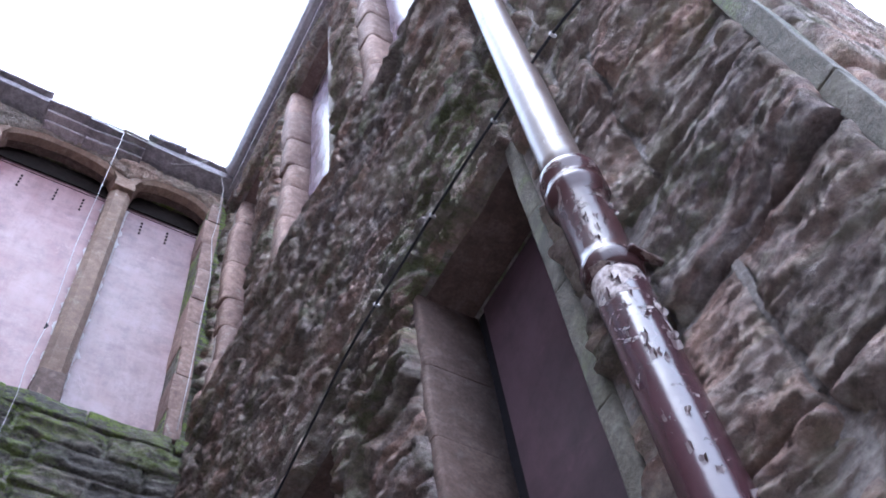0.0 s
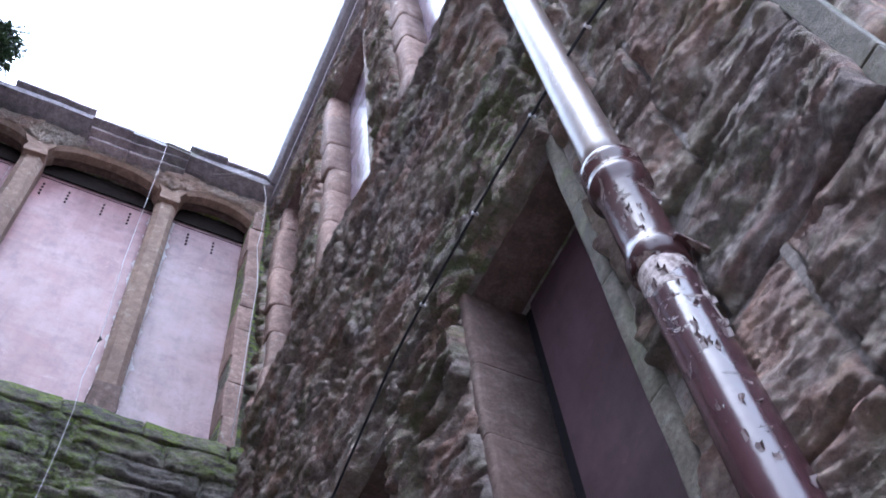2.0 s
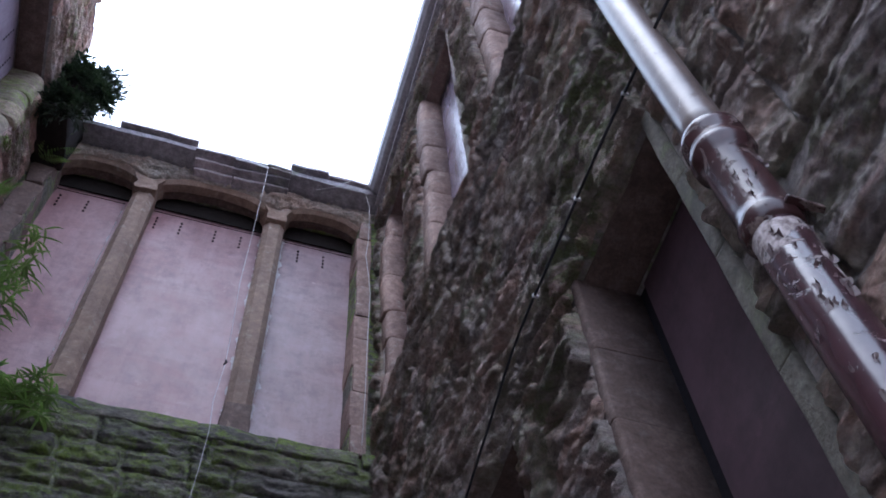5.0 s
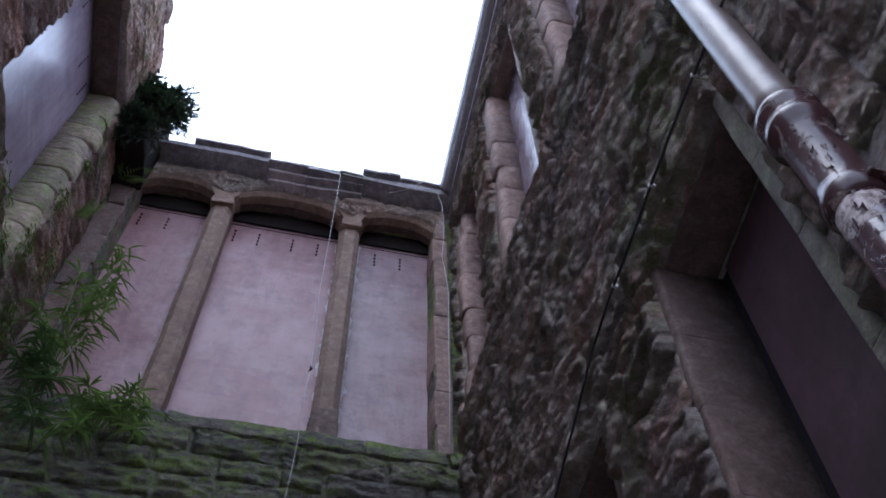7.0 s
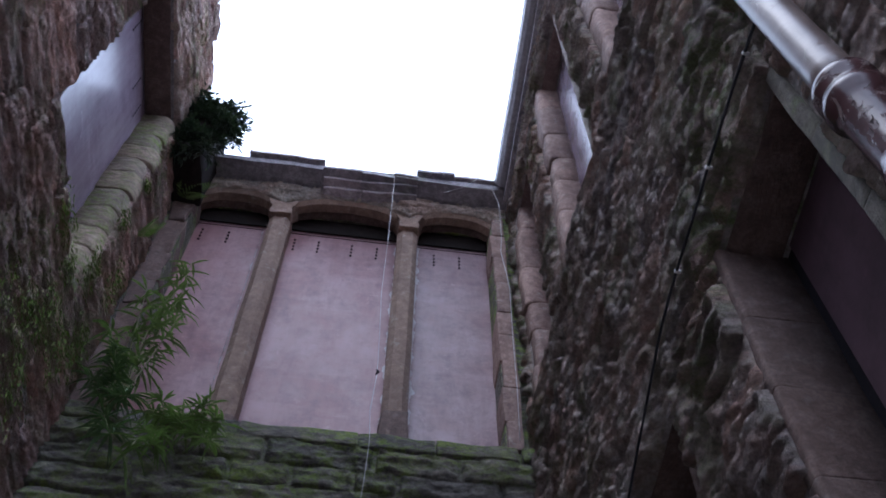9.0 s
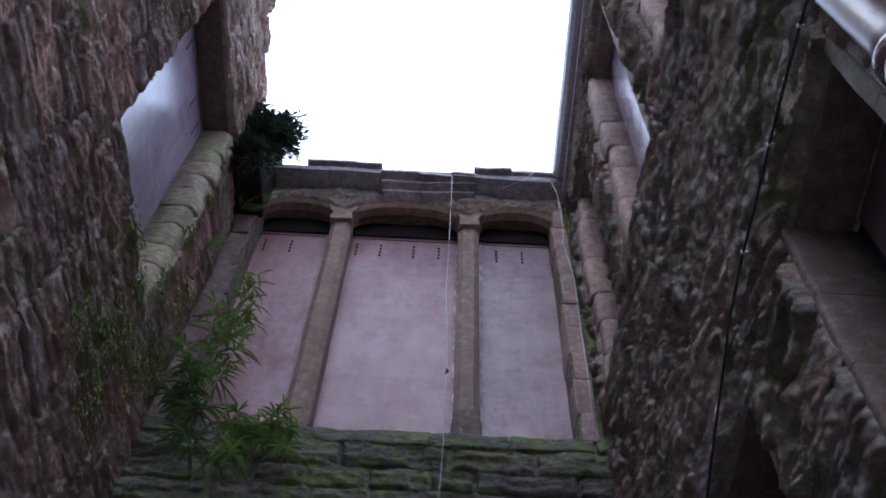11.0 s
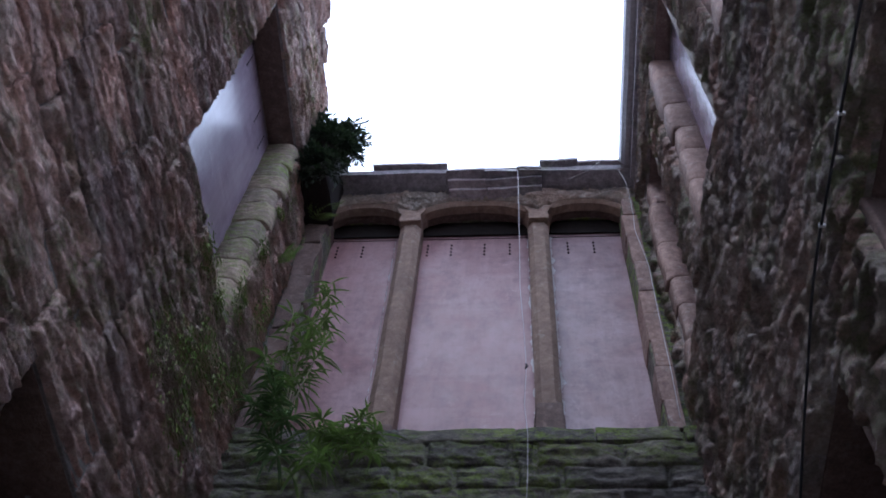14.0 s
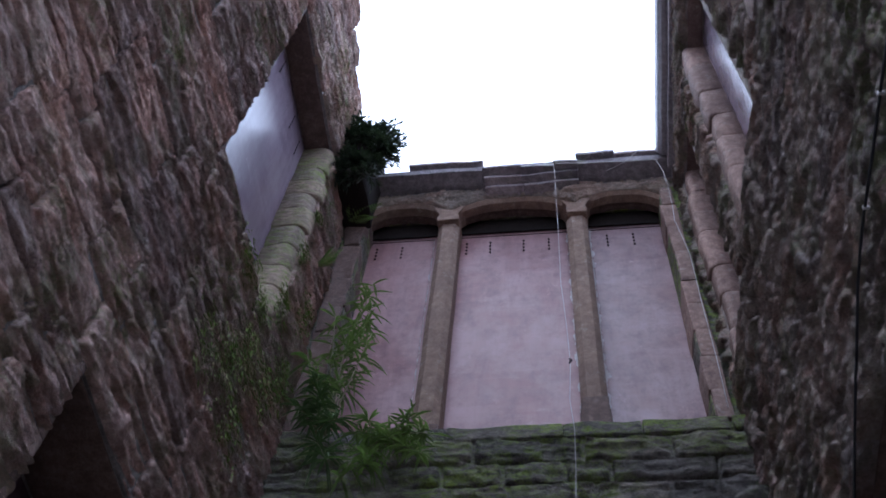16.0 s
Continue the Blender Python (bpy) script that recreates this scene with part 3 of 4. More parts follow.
rng = random.Random(21)
for x, side in ((0.0265, -1), (0.0665, 1), (-0.2375, -1), (-0.1935, 1)):
    part("sealant", smear_strip(x * U, side, Z(1.19), BOARD_HEAD, rng, 0.016 if x > 0 else 0.007), SEAL, window_back, "ragged white sealant smear")


def mullion_bm(x0, x1, z0, z1):
    """Chamfered stone upright in plan, slightly worn."""
    c = (x1 - x0) * 0.24
    plan = [(x0, BOARD_Y - 0.004), (x0, FACE + c), (x0 + c, FACE), (x1 - c, FACE), (x1, FACE + c), (x1, BOARD_Y - 0.004)]
    bm = bmesh.new()
    rings = []
    steps = 14
    for k in range(steps + 1):
        z = z0 + (z1 - z0) * k / steps
        rings.append([bm.verts.new(Vector((px, py, z)) + noise.noise_vector(Vector((px * 5, py * 5, z * 4))) * 0.005) for px, py in plan])
    for r0, r1 in zip(rings, rings[1:]):
        for q in range(len(plan)):
            bm.faces.new((r0[q], r0[(q + 1) % len(plan)], r1[(q + 1) % len(plan)], r1[q]))
    bmesh.ops.recalc_face_normals(bm, faces=bm.faces[:])
    return bm


SPRING, CROWN = Z(1.784), Z(1.828)
bays = [(-0.367, -0.225), (-0.184, 0.0247), (0.0637, 0.206)]
for a, b in ((-0.225, -0.184), (0.0247, 0.0637)):
    mullion = part("mullion", mullion_bm(a * U, b * U, Z(1.12), SPRING), BUFF, window_back, "buff sandstone mullion with chamfered edges")
    mid, half = (a + b) / 2 * U, (b - a) / 2 * U
    part("eroded_foot", block_bm((mid - half - 0.004, FACE - 0.008, Z(1.12)), (mid + half + 0.004, FACE + 0.09, Z(1.12) + (0.30 if a > 0 else 0.12)), 0.02, 0.022, 5, a * 40), ASHLAR_DARK, mullion, "dark eroded foot of the mullion", smooth=True)
    # carved cap: a flared block that runs out into the arches
    bm = block_bm((mid - half, FACE - 0.035, SPRING - 0.10), (mid + half, FACE + 0.12, SPRING + 0.09), 0.008, 0.0, 5)
    for v in bm.verts:
        f = (v.co.z - SPRING + 0.10) / 0.19
        groove = 0.12 * math.sin(f * 9.4)
        v.co.x = mid + (v.co.x - mid) * (0.98 + groove * (f < 0.55) + 1.1 * max(0, f - 0.3) ** 2)
        v.co += noise.noise_vector(v.co * 14) * 0.010
    part("capital", bm, BUFF, mullion)


def arch_bm(x0, x1, spring, crown, top, y0, y1, steps=16):
    """A shallow arched head cut from stone, curved below and flat above."""
    bm = bmesh.new()
    cols = []
    for k in range(steps + 1):
        f = k / steps
        x = x0 + (x1 - x0) * f
        low = spring + (crown - spring) * (1 - abs(2 * f - 1) ** 2.4)
        cols.append([bm.verts.new((x, y, z)) for y, z in ((y0, low + 0.02), (y0 + 0.03, low), (y1, low), (y1, top), (y0, top))])
    for c0, c1 in zip(cols, cols[1:]):
        for q in range(5):
            bm.faces.new((c0[q], c0[(q + 1) % 5], c1[(q + 1) % 5], c1[q]))
    for c in (cols[0], cols[-1]):
        bm.faces.new(c)
    bmesh.ops.recalc_face_normals(bm, faces=bm.faces[:])
    for v in bm.verts:
        v.co += noise.noise_vector(v.co * 9) * 0.005
    return bm


def crumbled_bm(x0, x1, spring, crown, top, y, cols=90, rows=16):
    """The eroded face between an arch and the eaves, with a back plate 8 cm behind it."""
    bm = bmesh.new()
    f = np.linspace(0, 1, cols + 1)[None, :] * np.ones((rows + 1, 1))
    g = np.linspace(0, 1, rows + 1)[:, None] * np.ones((1, cols + 1))
    low = spring + (crown - spring) * (1 - np.abs(2 * f - 1) ** 2.5)
    x, z = x0 + (x1 - x0) * f, low + (top - low) * g
    out = 0.8 * weathered(x, z, 0.13, 0.05) + 0.5 * weathered(x + 7, z, 0.05, 0.025)
    grid = [[bm.verts.new((x[j, i], y - out[j, i], z[j, i])) for i in range(cols + 1)] for j in range(rows + 1)]
    for j in range(rows):
        for i in range(cols):
            bm.faces.new((grid[j][i], grid[j][i + 1], grid[j + 1][i + 1], grid[j + 1][i]))
    rim = [*grid[0], *(r[-1] for r in grid[1:]), *grid[-1][-2::-1], *(r[0] for r in grid[-2:0:-1])]
    behind = [bm.verts.new((v.co.x, y + 0.08, v.co.z)) for v in rim]
    for k in range(len(rim)):
        m = (k + 1) % len(rim)
        bm.faces.new((rim[k], behind[k], behind[m], rim[m]))
    bmesh.ops.recalc_face_normals(bm, faces=bm.faces[:])
    return bm


def ring_bm(x0, x1, spring, crown, thick, y0, y1, steps=20):
    """The moulded ring under the arch: chamfered front edge, curved band."""
    bm = bmesh.new()
    cols = []
    for k in range(steps + 1):
        f = k / steps
        x = x0 + (x1 - x0) * f
        low = spring + (crown - spring) * (1 - abs(2 * f - 1) ** 2.6)
        cols.append([bm.verts.new(Vector((x, y, z)) + noise.noise_vector(Vector((x * 9, y * 9, z * 9))) * 0.004) for y, z in ((y0, low + 0.028), (y0 + 0.028, low), (y1, low), (y1, low + thick), (y0, low + thick))])
    for c0, c1 in zip(cols, cols[1:]):
        for q in range(5):
            bm.faces.new((c0[q], c0[(q + 1) % 5], c1[(q + 1) % 5], c1[q]))
    for c in (cols[0], cols[-1]):
        bm.faces.new(c)
    bmesh.ops.recalc_face_normals(bm, faces=bm.faces[:])
    return bm


for a, b in bays:
    a2, b2 = a * U - 0.06, b * U + 0.06
    part("spandrel", crumbled_bm(a2 - 0.02, b2 + 0.02, SPRING + 0.02, CROWN + 0.025, Z(1.868), FACE - 0.02), BAND, window_back, "pale crumbling stone over the arch")
    part("arch_ring", ring_bm(a2 + 0.02, b2 - 0.02, SPRING, CROWN, 0.03, FACE - 0.035, FACE + 0.055), BUFF, window_back, "shallow arched sandstone ring")
# Arch undersides get the darker stone, so their shade is painted in.
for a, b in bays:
    part("arch_soffit", arch_bm(a * U - 0.06, b * U + 0.06, SPRING + 0.01, CROWN + 0.01, Z(1.85), FACE + 0.054, BOARD_Y - 0.05), ASHLAR_DARK, window_back, "underside of the arch, shade put into its dark colour")
# Black strip added where the arch heads shade the boards.
part("arch_shade_strip", block_bm((-0.39 * U, BOARD_Y - 0.02, BOARD_HEAD + 0.025), (0.235 * U, BOARD_Y - 0.006, Z(1.85)), 0.01), DARK_STONE, window_back, "near-black strip over the boards, painted as arch shade")
rng = random.Random(31)
for x0, x1, mat in ((0.206, 0.232, ASHLAR), (-0.405, -0.367, ASHLAR_DARK)):
    z = Z(1.125)
    while z < Z(1.80):
        h = rng.uniform(0.22, 0.42)
        e = rng.uniform(-0.008, 0.008)
        part("jamb_stone", block_bm((x0 * U - e, FACE - 0.05 + e * 0.5, z), (x1 * U + e * 0.3, BOARD_Y - 0.004, z + h - 0.002), 0.008, 0.008 if x0 > 0 else 0.03, 2 if x0 > 0 else 5, z), mat, window_back, smooth=True)
        z += h
x = -0.41 * U
while x < 0.246 * U:
    w = min(rng.uniform(0.3, 0.7), 0.25 * U - x)
    part("sill_stone", block_bm((x, BACK - 0.02 - rng.uniform(0, 0.03), Z(1.098)), (x + w - 0.006, BOARD_Y - 0.004, Z(1.127) - rng.uniform(0, 0.012)), 0.012, 0.014, 4, x * 3), STONE_MOSSY, window_back, "mossy worn sill stone", smooth=True)
    x += w

# ---- eaves ----
GX, GY, GZ = 0.2097 * U, 0.885 * U, Z(1.898)
gutter = tagged(new("gutter"), "dark cast-iron gutter on moulded stone eaves", "gutter")


def moulding(name, prof, ends, axis, mat, label="", steps=24, rough=0.004):
    """A moulded length: the profile (offset, height) swept along x or y."""
    bm = bmesh.new()
    rings = []
    for k in range(steps + 1):
        s = ends[0] + (ends[1] - ends[0]) * k / steps
        ring = []
        for o, z in prof:
            co = Vector((o, s, z)) if axis == "y" else Vector((s, o, z))
            ring.append(bm.verts.new(co + noise.noise_vector(co * 3) * rough))
        rings.append(ring)
    m = len(prof)
    for r0, r1 in zip(rings, rings[1:]):
        for q in range(m):
            bm.faces.new((r0[q], r0[(q + 1) % m], r1[(q + 1) % m], r1[q]))
    bm.faces.new(rings[0])
    bm.faces.new(rings[-1][::-1])
    bmesh.ops.recalc_face_normals(bm, faces=bm.faces[:])
    return part(name, bm, mat, gutter, label)


moulding("gutter_trough", [(GX, GZ), (GX - 0.004, GZ - 0.02), (GX + 0.008, GZ - 0.06), (GX + 0.035, GZ - 0.09), (GX + 0.06, GZ - 0.1), (GX + 0.08, GZ - 0.1), (GX + 0.08, GZ)], (0.2, GY + 0.02), "y", IRON)
moulding("eaves_board", [(GX + 0.075, GZ - 0.02), (GX + 0.075, GZ - 0.15), (GX + 0.11, GZ - 0.155), (GX + 0.11, GZ - 0.02)], (0.2, GY + 0.1), "y", SLATE)
moulding("eaves_mould", [(GX + 0.105, GZ - 0.06), (GX + 0.105, GZ - 0.17), (RIGHT + 0.1, GZ - 0.18), (RIGHT + 0.1, GZ - 0.06)], (0.2, BACK), "y", SLATE, rough=0.012)
# broken slate slabs along the back eaves
rng = random.Random(41)
for x0, x1, top in ((-0.29, -0.139, 2.147), (-0.137, -0.06, 2.108), (-0.058, 0.004, 2.104), (0.006, 0.05, 2.118), (0.052, 0.125, 2.145), (0.126, 0.25, 2.147)):
    zt = EYE + top * GY
    k = 0
    while k < 3:
        dz = 0.03 * k
        part("slate_slab", block_bm((x0 * U + rng.uniform(0, 0.02) * (k > 0), GY + 0.06 * k + rng.uniform(0, 0.02), zt - dz - 0.028), (x1 * U + 0.012, BACK + 0.2, zt - dz), 0.006, 0.012, 4, x0 * 50 + k), SLATE, gutter)
        k += 1
moulding("eaves_mould", [(GY + 0.04, Z(1.884)), (GY + 0.05, Z(1.874)), (BACK - 0.06, Z(1.871)), (BACK + 0.1, Z(1.871)), (BACK + 0.1, Z(1.884))], (-0.38 * U, 0.25 * U), "x", SLATE, rough=0.012)

# ---- downpipe ----
PX, PY = 0.2293 * U, 0.1624 * U
downpipe = tagged(new("downpipe"), "cast-iron rainwater pipe with peeling maroon gloss paint", "downpipe")
downpipe.location = (PX, PY, 0)


def lathe(name, prof, mat, parent, label="", sides=48):
    bm = bmesh.new()
    rings = []
    for r, z in prof:
        rings.append([bm.verts.new(Vector((r * math.cos(2 * math.pi * q / sides), r * math.sin(2 * math.pi * q / sides), z)) + noise.noise_vector(Vector((q * 0.3, z * 20, r))) * 0.0007) for q in range(sides)])
    for r0, r1 in zip(rings, rings[1:]):
        for q in range(sides):
            bm.faces.new((r0[q], r0[(q + 1) % sides], r1[(q + 1) % sides], r1[q]))
    bm.faces.new(rings[0][::-1])
    bm.faces.new(rings[-1])
    return part(name, bm, mat, parent, label, smooth=True)


R = 0.0468
lathe("lower_pipe", [(R, 0.0)] + [(R, 0.1 * k) for k in range(1, 31)] + [(R, 3.04)], PIPE, downpipe)
lathe("upper_pipe", [(R * 0.985, 3.40)] + [(R * 0.985, 3.5 + 0.1 * k) for k in range(48)], PIPE_TOP, downpipe, "upper pipe length weathered to pale grey")
lathe("socket", [(R, 3.03), (R * 1.12, 3.04), (R * 1.22, 3.055), (R * 1.22, 3.075), (R * 1.1, 3.09), (R * 1.08, 3.11), (R * 1.08, 3.30), (R * 1.18, 3.32), (R * 1.36, 3.335), (R * 1.38, 3.355), (R * 1.22, 3.37), (R * 1.2, 3.39), (R * 1.36, 3.405), (R * 1.36, 3.425), (R * 1.2, 3.44), (R * 0.9, 3.445)], PIPE_JOINT, downpipe, "pipe socket with raised bead rings")
for side in (-1,):
    bm = block_bm((-0.012, 0.045, 3.050), (0.06, 0.068, 3.060), 0.003)
    for v in bm.verts:
        f = (v.co.x + 0.012) / 0.087
        v.co.y = (0.045 + (v.co.y - 0.045) * (1 - 0.6 * f) + 0.012 * math.sin(f * 3)) * side
    part("bracket", bm, PIPE_JOINT, downpipe, "thin iron fixing ear")
# curled flakes of old paint standing off the pipe
rng = random.Random(51)
for k in range(52):
    z = rng.choice((rng.uniform(2.3, 3.03), rng.uniform(2.75, 3.03), rng.uniform(3.1, 3.3)))
    r = R if z < 3.05 else R * 1.08
    ang = radians(rng.choice((rng.gauss(200, 12), rng.gauss(215, 18), rng.gauss(225, 12), rng.gauss(278, 10))))
    bm = bmesh.new()
    wa, hz = rng.uniform(0.06, 0.24), rng.uniform(0.006, 0.022)
    pts = []
    for i in range(4):
        for j in range(3):
            lift = 0.0006 + 0.008 * rng.random() * (i == 3) + 0.003 * (j == 2) * rng.random()
            aa = ang + wa * (i / 3 - 0.5) + rng.uniform(-0.04, 0.04)
            pts.append(bm.verts.new(((r + lift) * math.cos(aa), (r + lift) * math.sin(aa), z + hz * (j / 2 - 0.5) + rng.uniform(-0.004, 0.004))))
    for i in range(3):
        for j in range(2):
            bm.faces.new((pts[i * 3 + j], pts[i * 3 + 3 + j], pts[i * 3 + 4 + j], pts[i * 3 + 1 + j]))
    part("paint_flake", bm, FLAKE, downpipe)

# ---- cables and cords ----
def cable_at(y):
    """A point of the cable along the right wall; it sags a little towards both ends."""
    z = np.interp(y, (0.20, 0.43, 0.725, 1.06, 1.39, 1.63, 1.90, 2.4), (2.32, 2.40, 2.457, 2.489, 2.506, 2.494, 2.43, 2.28))
    return Vector((0.832 + 0.006 * noise.noise(Vector((y * 3, 0, 0))), y, EYE + float(z) + 0.008 * noise.noise(Vector((y * 4, 5, 0)))))


wall_cable = tagged(new("wall_cable"), "thin black cable clipped along the rubble wall", "cable")
tube("cable", [cable_at(0.2 + 0.05 * k) for k in range(45)], 0.0045, CABLE, wall_cable)
for y in (0.45, 0.727, 1.057, 1.39):
    c = cable_at(y)
    part("clip", block_bm((c.x - 0.006, c.y - 0.004, c.z - 0.006), (c.x + 0.012, c.y + 0.004, c.z + 0.006), 0.001), CORD, wall_cable, "small white cable clip")

CY = 0.895 * U
hang = []
for v, x, dy in ((2.105, 0.008, -0.012), (1.95, 0.008, -0.01), (1.78, 0.0075, 0), (1.6, 0.006, 0.01), (1.45, 0.011, 0), (1.35, 0.013, 0), (1.25, 0.008, -0.005), (1.18, 0.012, -0.01), (1.1, 0.010, 0), (0.95, 0.003, 0), (0.8, 0.0, 0)):
    hang.append((x * CY, CY + dy, EYE + v * CY))
cord = tagged(new("hanging_cord"), "white cord hanging slack from the eaves", "cord")
tube("cord", hang, 0.0016, CORD, cord, sides=6)
tube("knot", [(0.013 * CY - 0.006, CY, EYE + 1.352 * CY - 0.02), (0.013 * CY + 0.004, CY - 0.005, EYE + 1.352 * CY), (0.013 * CY - 0.003, CY, EYE + 1.352 * CY + 0.025)], [0.004, 0.008, 0.004], HOLE, cord, "dark knot", sides=6)
side_cord = tagged(new("slack_cord"), "white cord drooping down the corner of the eaves", "cord")
trail = [(0.226, 2.13), (0.230, 2.08), (0.240, 2.02), (0.241, 1.94), (0.240, 1.86), (0.236, 1.80), (0.243, 1.72), (0.247, 1.66), (0.244, 1.5), (0.243, 1.35), (0.24, 1.22)]
tube("cord", [(x * 0.9 * U, 0.9 * U, EYE + v * 0.9 * U) for x, v in trail], 0.0022, CORD, side_cord, sides=6)
eave_cord = tagged(new("eaves_cord"), "thin pale cord strung along the eaves", "cord")
tube("cord", [(x * GY, GY - 0.012, EYE + v * GY) for x, v in ((0.012, 2.085), (0.08, 2.078), (0.16, 2.072), (0.235, 2.07))], 0.0035, CORD, eave_cord, sides=6)
tube("loose_end", [(x * GY, GY - 0.014, EYE + v * GY) for x, v in ((0.12, 2.03), (0.16, 2.065), (0.19, 2.11), (0.2, 2.135))], 0.0028, CORD, eave_cord, sides=6)
tube("loose_end", [(x * GY, GY - 0.014, EYE + v * GY) for x, v in ((0.085, 2.15), (0.1, 2.146), (0.115, 2.13), (0.118, 2.12))], 0.004, CORD, eave_cord, sides=6)


# ---- plants ----
def leaf(bm, base, direction, length, width, droop, rng):
    """A folded lance-shaped leaf of four stations."""
    d = direction.normalized()
    side = d.cross(Vector((0, 0, 1)))
    side = side.normalized() if side.length > 0.05 else Vector((1, 0, 0))
    up = side.cross(d)
    left, mid, right_ = [], [], []
    for k, w in enumerate((0.15, 0.8, 1.0, 0.65, 0.03)):
        f = k / 4
        c = base + d * length * f + Vector((0, 0, -droop * length * f * f))
        mid.append(bm.verts.new(c))
        left.append(bm.verts.new(c + side * width * w + up * width * 0.35 * w))
        right_.append(bm.verts.new(c - side * width * w + up * width * 0.35 * w))
    for k in range(4):
        bm.faces.new((left[k], mid[k], mid[k + 1], left[k + 1]))
        bm.faces.new((mid[k], right_[k], right_[k + 1], mid[k + 1]))


def leafy_plant(name, label, base, stems, mat, rng):
    """stems: (top offset, leaf length, leaves)."""
    root = tagged(new(name), label, "plant")
    root.location = base
    for top, size, count in stems:
        top = Vector(top)
        mid = top * 0.5 + Vector((rng.uniform(-0.05, 0.05), rng.uniform(-0.05, 0), 0.03))
        pts = [Vector((0, 0, 0)).lerp(mid, f).lerp(mid.lerp(top, f), f) for f in (0, 0.2, 0.4, 0.6, 0.8, 1)]
        tube("stem", pts, [0.007, 0.006, 0.005, 0.004, 0.003, 0.002], STEM, root, sides=6)
        bm = bmesh.new()
        for k in range(count):
            f = rng.uniform(0.15, 1.0) ** 0.7
            p = Vector((0, 0, 0)).lerp(mid, f).lerp(mid.lerp(top, f), f)
            ang = k * 2.4 + rng.uniform(-0.4, 0.4)
            dirn = Vector((math.cos(ang), math.sin(ang), rng.uniform(-0.1, 0.7)))
            leaf(bm, p, dirn, size * rng.uniform(0.6, 1.15), size * rng.uniform(0.038, 0.062), rng.uniform(0.3, 1.0), rng)
        part("leaves", bm, mat, root)
    return root


rng = random.Random(71)
SILL_Z = Z(1.125)
leafy_plant("willow_shrub", "tall narrow-leaved green shrub rooted on the sill", (-0.34 * U, BACK - 0.05, SILL_Z - 0.05),
            [((0.10, -0.08, 1.36), 0.145, 60), ((-0.08, -0.1, 0.95), 0.15, 34), ((0.17, -0.12, 0.72), 0.15, 36), ((0.13, -0.1, 1.08), 0.14, 38), ((-0.16, -0.14, 0.5), 0.15, 30), ((0.05, -0.1, 0.85), 0.14, 30)], LEAF, rng)
leafy_plant("willow_shrub", "low green leafy shrub drooping over the mossy ledge", (-0.26 * U, BACK - 0.08, SILL_Z - 0.17),
            [((0.10, -0.1, -0.08), 0.13, 32), ((-0.1, -0.12, -0.06), 0.13, 30), ((0.28, -0.1, -0.06), 0.13, 44), ((0.0, -0.16, -0.34), 0.14, 30), ((0.26, -0.12, -0.22), 0.13, 36), ((-0.10, -0.14, -0.4), 0.13, 28), ((0.20, -0.1, 0.08), 0.13, 34), ((-0.05, -0.1, 0.10), 0.13, 26)], LEAF, rng)
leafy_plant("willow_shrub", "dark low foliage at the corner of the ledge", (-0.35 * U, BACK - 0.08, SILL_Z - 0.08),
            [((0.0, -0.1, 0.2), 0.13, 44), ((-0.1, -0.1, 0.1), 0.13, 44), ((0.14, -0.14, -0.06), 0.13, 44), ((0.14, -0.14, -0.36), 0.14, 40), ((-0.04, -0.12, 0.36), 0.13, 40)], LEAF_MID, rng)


def frond_bm(base, tip, width, rng):
    """One arching frond of paired leaflets from base to base + tip."""
    bm = bmesh.new()
    n = 15
    for k in range(1, n):
        f = k / n
        c = base + tip * f + Vector((0, 0, 0.12 * tip.length * math.sin(f * math.pi)))
        d = tip.normalized()
        side = d.cross(Vector((0.2, -0.6, 0.75))).normalized()
        w = width * (1 - f) ** 0.7 * min(1, f * 5)
        for sgn in (-1, 1):
            leaf(bm, c, side * sgn + d * 0.4, w, w * 0.085, 0.2, rng)
        stalk = [bm.verts.new(c + d * tip.length * q / n + side * 0.0015 * r_) for q in (-0.6, 0.6) for r_ in (-1, 1)]
        bm.faces.new((stalk[0], stalk[1], stalk[3], stalk[2]))
    return bm


def fern(name, label, base, fronds, mat, rng):
    root = tagged(new(name), label, "fern")
    root.location = base
    for tip, width in fronds:
        part("frond", frond_bm(Vector((0, 0, 0)), Vector(tip), width, rng), mat, root)
    return root


fern("fern", "bright green fern sprouting from the wall", (LEFT + 0.07, 0.925 * U, Z(1.735)), [((0.26, -0.12, 0.04), 0.1), ((0.06, -0.12, 0.28), 0.09), ((0.16, -0.15, 0.18), 0.09), ((0.22, -0.06, -0.05), 0.09), ((0.1, -0.16, 0.08), 0.09)], LEAF, rng)
fern("fern", "small fern in a wall joint", (LEFT + 0.06, 0.86 * U, Z(1.46)), [((0.17, -0.1, 0.03), 0.07), ((0.1, -0.08, 0.12), 0.07), ((0.13, -0.1, -0.06), 0.06)], LEAF, rng)

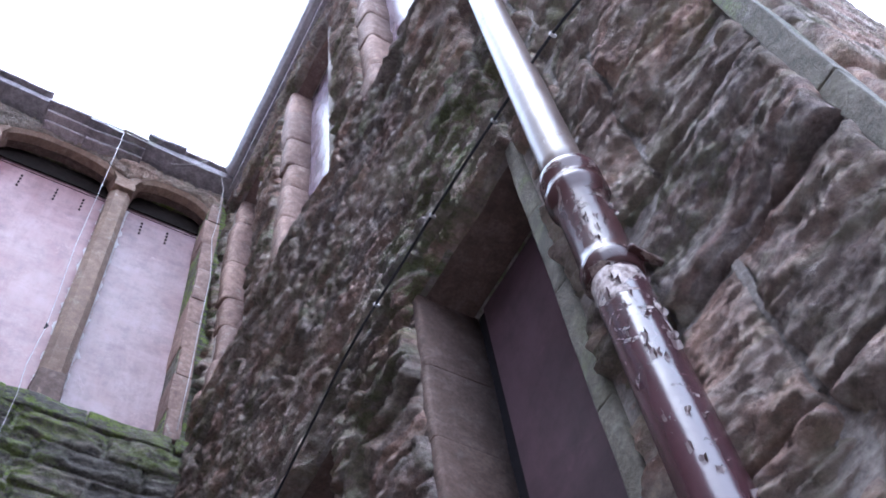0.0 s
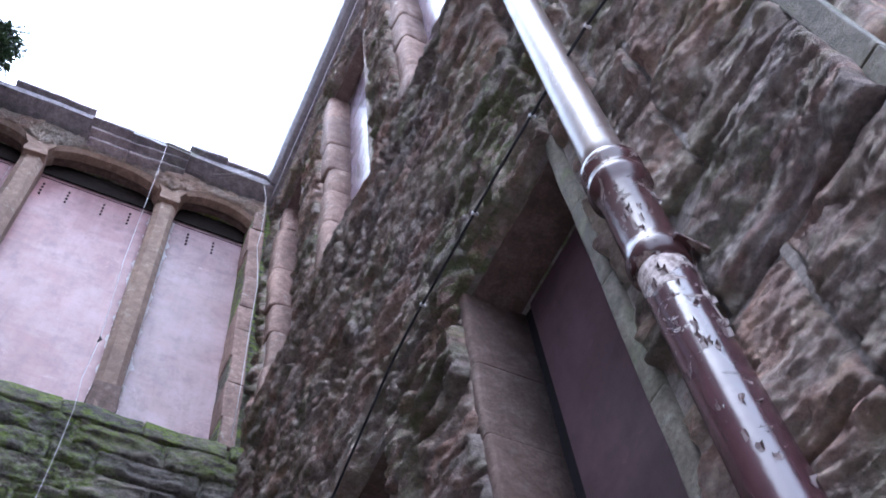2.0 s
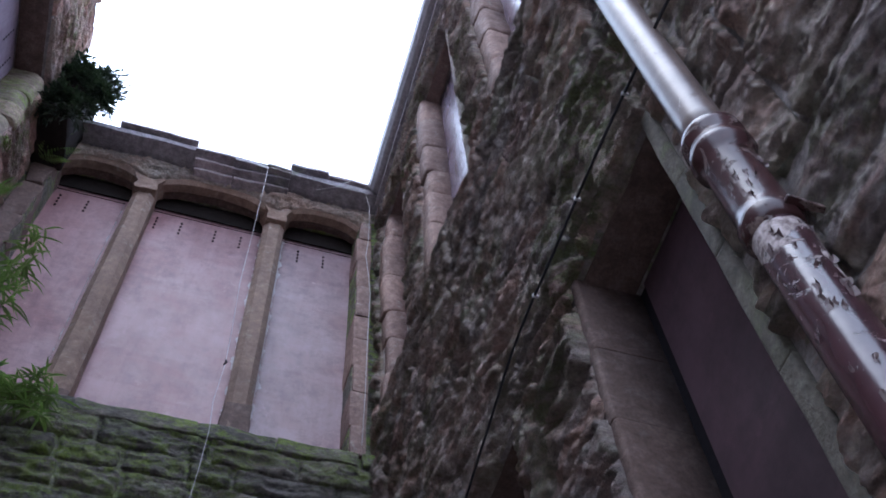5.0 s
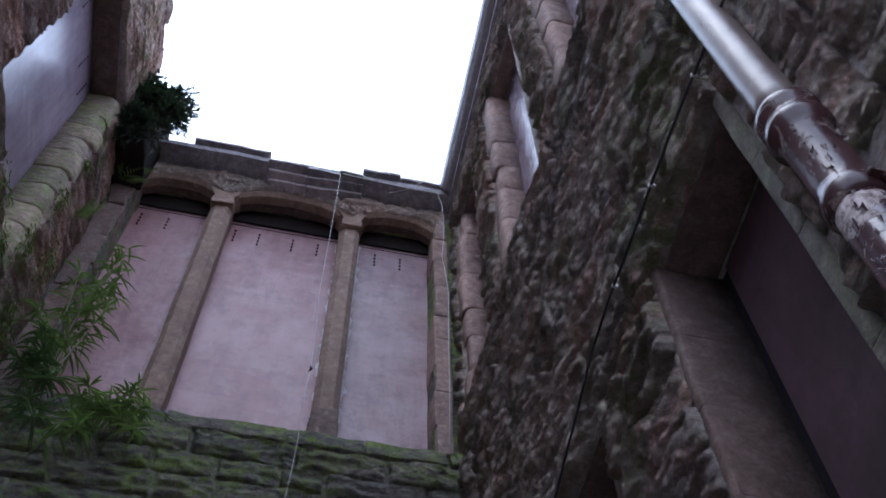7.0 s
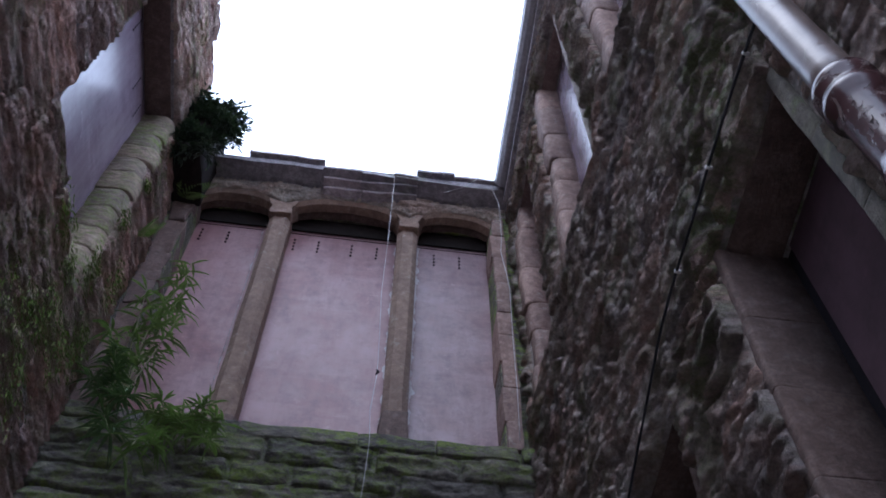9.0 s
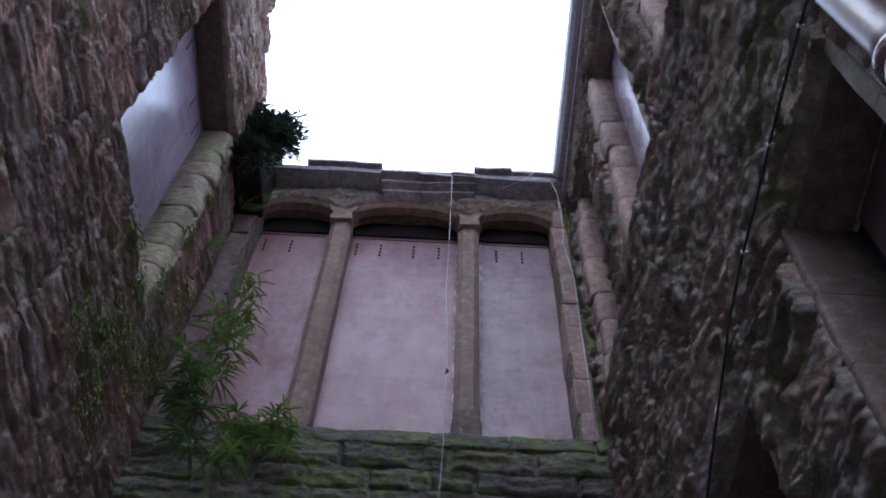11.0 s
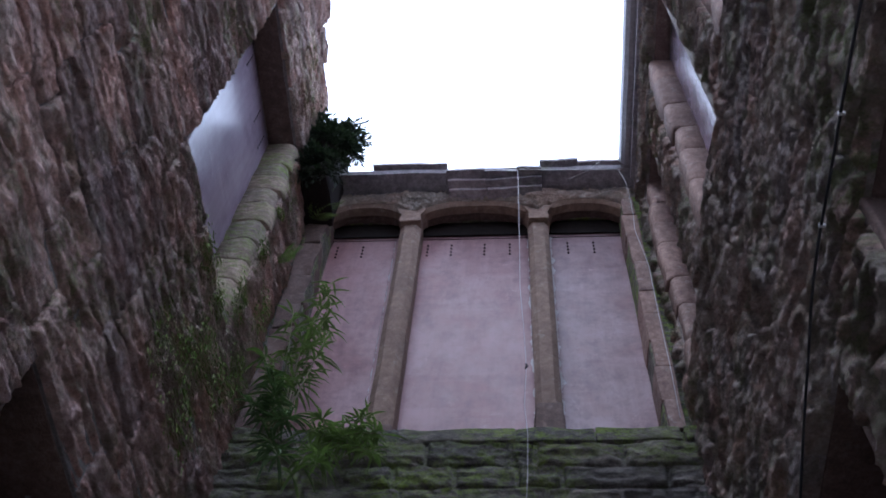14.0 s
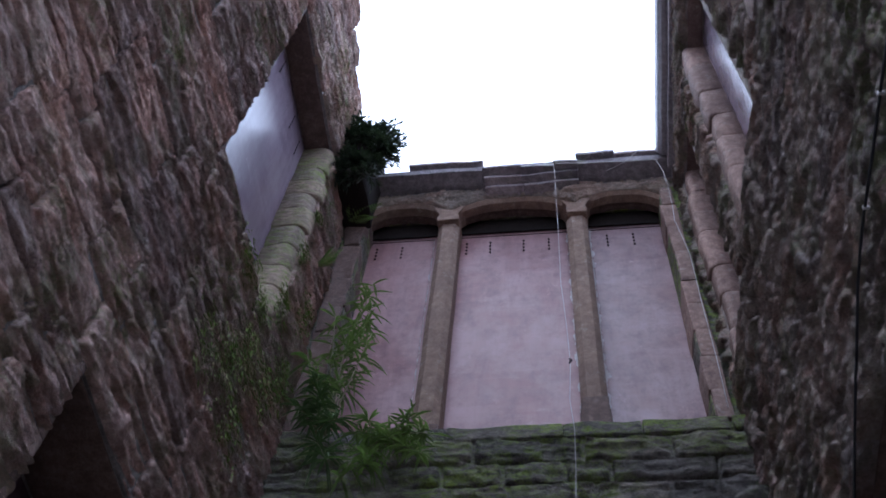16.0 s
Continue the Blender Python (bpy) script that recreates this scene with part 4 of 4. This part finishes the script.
# moss hanging from the rolled jamb and the wall under it
for y, z, wide, drop, count in ((0.79, 1.27, 0.10, 0.22, 260), (0.80, 1.42, 0.07, 0.14, 150), (0.81, 1.55, 0.05, 0.08, 90), (0.66, 1.175, 0.12, 0.2, 220), (0.73, 1.17, 0.1, 0.16, 180),
                               (0.75, 1.10, 0.16, 0.3, 320), (0.77, 0.98, 0.18, 0.3, 300), (0.82, 1.12, 0.16, 0.3, 300), (0.71, 1.03, 0.16, 0.3, 260), (0.65, 0.98, 0.16, 0.3, 240), (0.87, 1.2, 0.16, 0.35, 320), (0.88, 1.38, 0.12, 0.35, 280)):
    cushion = tagged(new("moss_cushion"), "bright green moss hanging from wet stone", "moss", kind="stuff")
    cushion.location = (LEFT + 0.03, y * U, Z(z))
    bm = bmesh.new()
    for k in range(count):
        p = Vector((rng.uniform(-0.01, 0.035), rng.gauss(0, wide * 0.5), -drop * rng.random() ** 1.5))
        leaf(bm, p, Vector((rng.uniform(0.1, 0.8), rng.uniform(-0.4, 0.4), -1.0)), rng.uniform(0.015, 0.045), rng.uniform(0.002, 0.005), 0.1, rng)
    tagged(part("moss", bm, MOSS, cushion), kind="stuff")

# dark growth round a projecting corner stone under the eaves
bush = tagged(new("corner_bush"), "dark ferns and ivy hanging round a near-black corner stone", "bush")
bush.location = (-0.37 * U, 0.86 * U, Z(1.87))
part("corner_stone", block_bm((-0.17, -0.13, -0.46), (0.06, 0.3, 0.36), 0.03, 0.03, 4, 3), DARK_STONE, bush, "near-black projecting corner stone", smooth=True)
part("cap_stone", block_bm((-0.16, -0.09, 0.36), (-0.01, 0.2, 0.42), 0.012, 0.012, 3, 8), ASHLAR_GREEN, bush, "pale worn cap stone", smooth=True)
clumps = [((rng.uniform(-0.16, 0.25 - abs(h) * 0.25), rng.uniform(-0.17, -0.08), h), rng.uniform(0.05, 0.10)) for h in (-0.46, -0.38, -0.3, -0.22, -0.15, -0.08, 0.0, 0.07, 0.14, 0.21, 0.28, 0.34) for _ in range(4)]
for c, rad in clumps:
    bm = bmesh.new()
    for k in range(90):
        v = Vector((rng.gauss(0, 1), rng.gauss(0, 1), rng.gauss(0, 1))).normalized() * rng.random() ** 0.5
        p = Vector(c) + v * rad * (0.7 + 0.9 * noise.noise(v * 1.7 + Vector(c) * 9))
        leaf(bm, p, Vector((v.x + rng.uniform(-0.6, 0.9), v.y - 0.3, v.z + rng.uniform(-0.8, 0.4))), rng.uniform(0.03, 0.06), rng.uniform(0.004, 0.009), 0.4, rng)
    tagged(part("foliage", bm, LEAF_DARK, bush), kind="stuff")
for k in range(16):
    up = rng.uniform(-0.38, 0.30)
    tip = Vector((rng.uniform(0.16, 0.36) - 0.25 * max(0, up - 0.1), rng.uniform(-0.1, 0.0), rng.uniform(-0.05, 0.24) + 0.3 * max(0, up)))
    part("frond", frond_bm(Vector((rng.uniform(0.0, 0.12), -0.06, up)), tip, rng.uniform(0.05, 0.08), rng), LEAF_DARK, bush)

# ---- corner quoins of the near building ----
rng = random.Random(81)
z = 0.0
while z < Z(2.3):
    h = rng.uniform(0.28, 0.4)
    part("quoin", block_bm((RIGHT - 0.012 - rng.uniform(0, 0.003), FRONT - 0.004, z), (RIGHT + 0.035, FRONT + 0.043, z + h - 0.003), 0.004, 0.003, 2, z), QUOIN, wall_right, "dressed corner margin")
    z += h

# ---- wall stones ----
def spread(o, side, up=0.0):
    return (o[0] - side, o[1] + side, o[2], o[3] + up)


rng = random.Random(5)
RIGHT_CUTS = [spread(R_LOW_NEAR, 0.014), spread(R_LOW_FAR, 0.03), *(spread(o, 0.1) for o in R_UP)]
lay_stones(wall_right, place_right, -90, (FRONT + 0.032, 0.2055 * U), (1.9, EAVE), [], STONE, (0.26, 0.36), (0.25, 0.45), 0.014, rng, cell=0.006, joint=0.005, face_of=split_face, droop=0.42, shoulder=0.014, ribbon=MORTAR, lip=0.25)
lay_stones(wall_right, place_right, -90, (0.2055 * U, BACK), (1.9, EAVE), RIGHT_CUTS, STONE, (0.13, 0.26), (0.3, 0.7), 0.008, rng, cell=0.0075, face_of=right_face, lip=0.75, droop=0.42, joint=0.004)
lay_stones(wall_left, place_left, 90, (0.6, BACK), (2.6, LEFT_TOP), [L_LOW, (L_UP[0] - 0.02, L_UP[1] + 0.06, L_UP[2], L_UP[3]), *STEPS], STONE_RED, (0.14, 0.28), (0.3, 0.7), 0.008, rng, cell=0.0085, face_of=left_face, lip=0.75, joint=0.004)
lay_stones(wall_back, place_back, 0, (LEFT, RIGHT), (3.6, Z(1.098)), [], STONE_MOSSY, (0.10, 0.22), (0.22, 0.6), 0.02, rng, cell=0.011, rough=0.9, joint=0.004, shoulder=0.022, lip=0.4)
lay_stones(wall_back, place_back, 0, (LEFT, RIGHT), (Z(1.836), EAVE), [], BAND, (0.12, 0.14), (0.3, 0.7), 0.006, rng, cell=0.008, rough=0.9, joint=0.002)
lay_stones(wall_front, place_front, 0, (RIGHT + 0.03, 0.88 * U), (2.6, Z(2.3)), [], STONE, (0.16, 0.28), (0.25, 0.5), 0.010, rng, cell=0.012, rough=0.6)
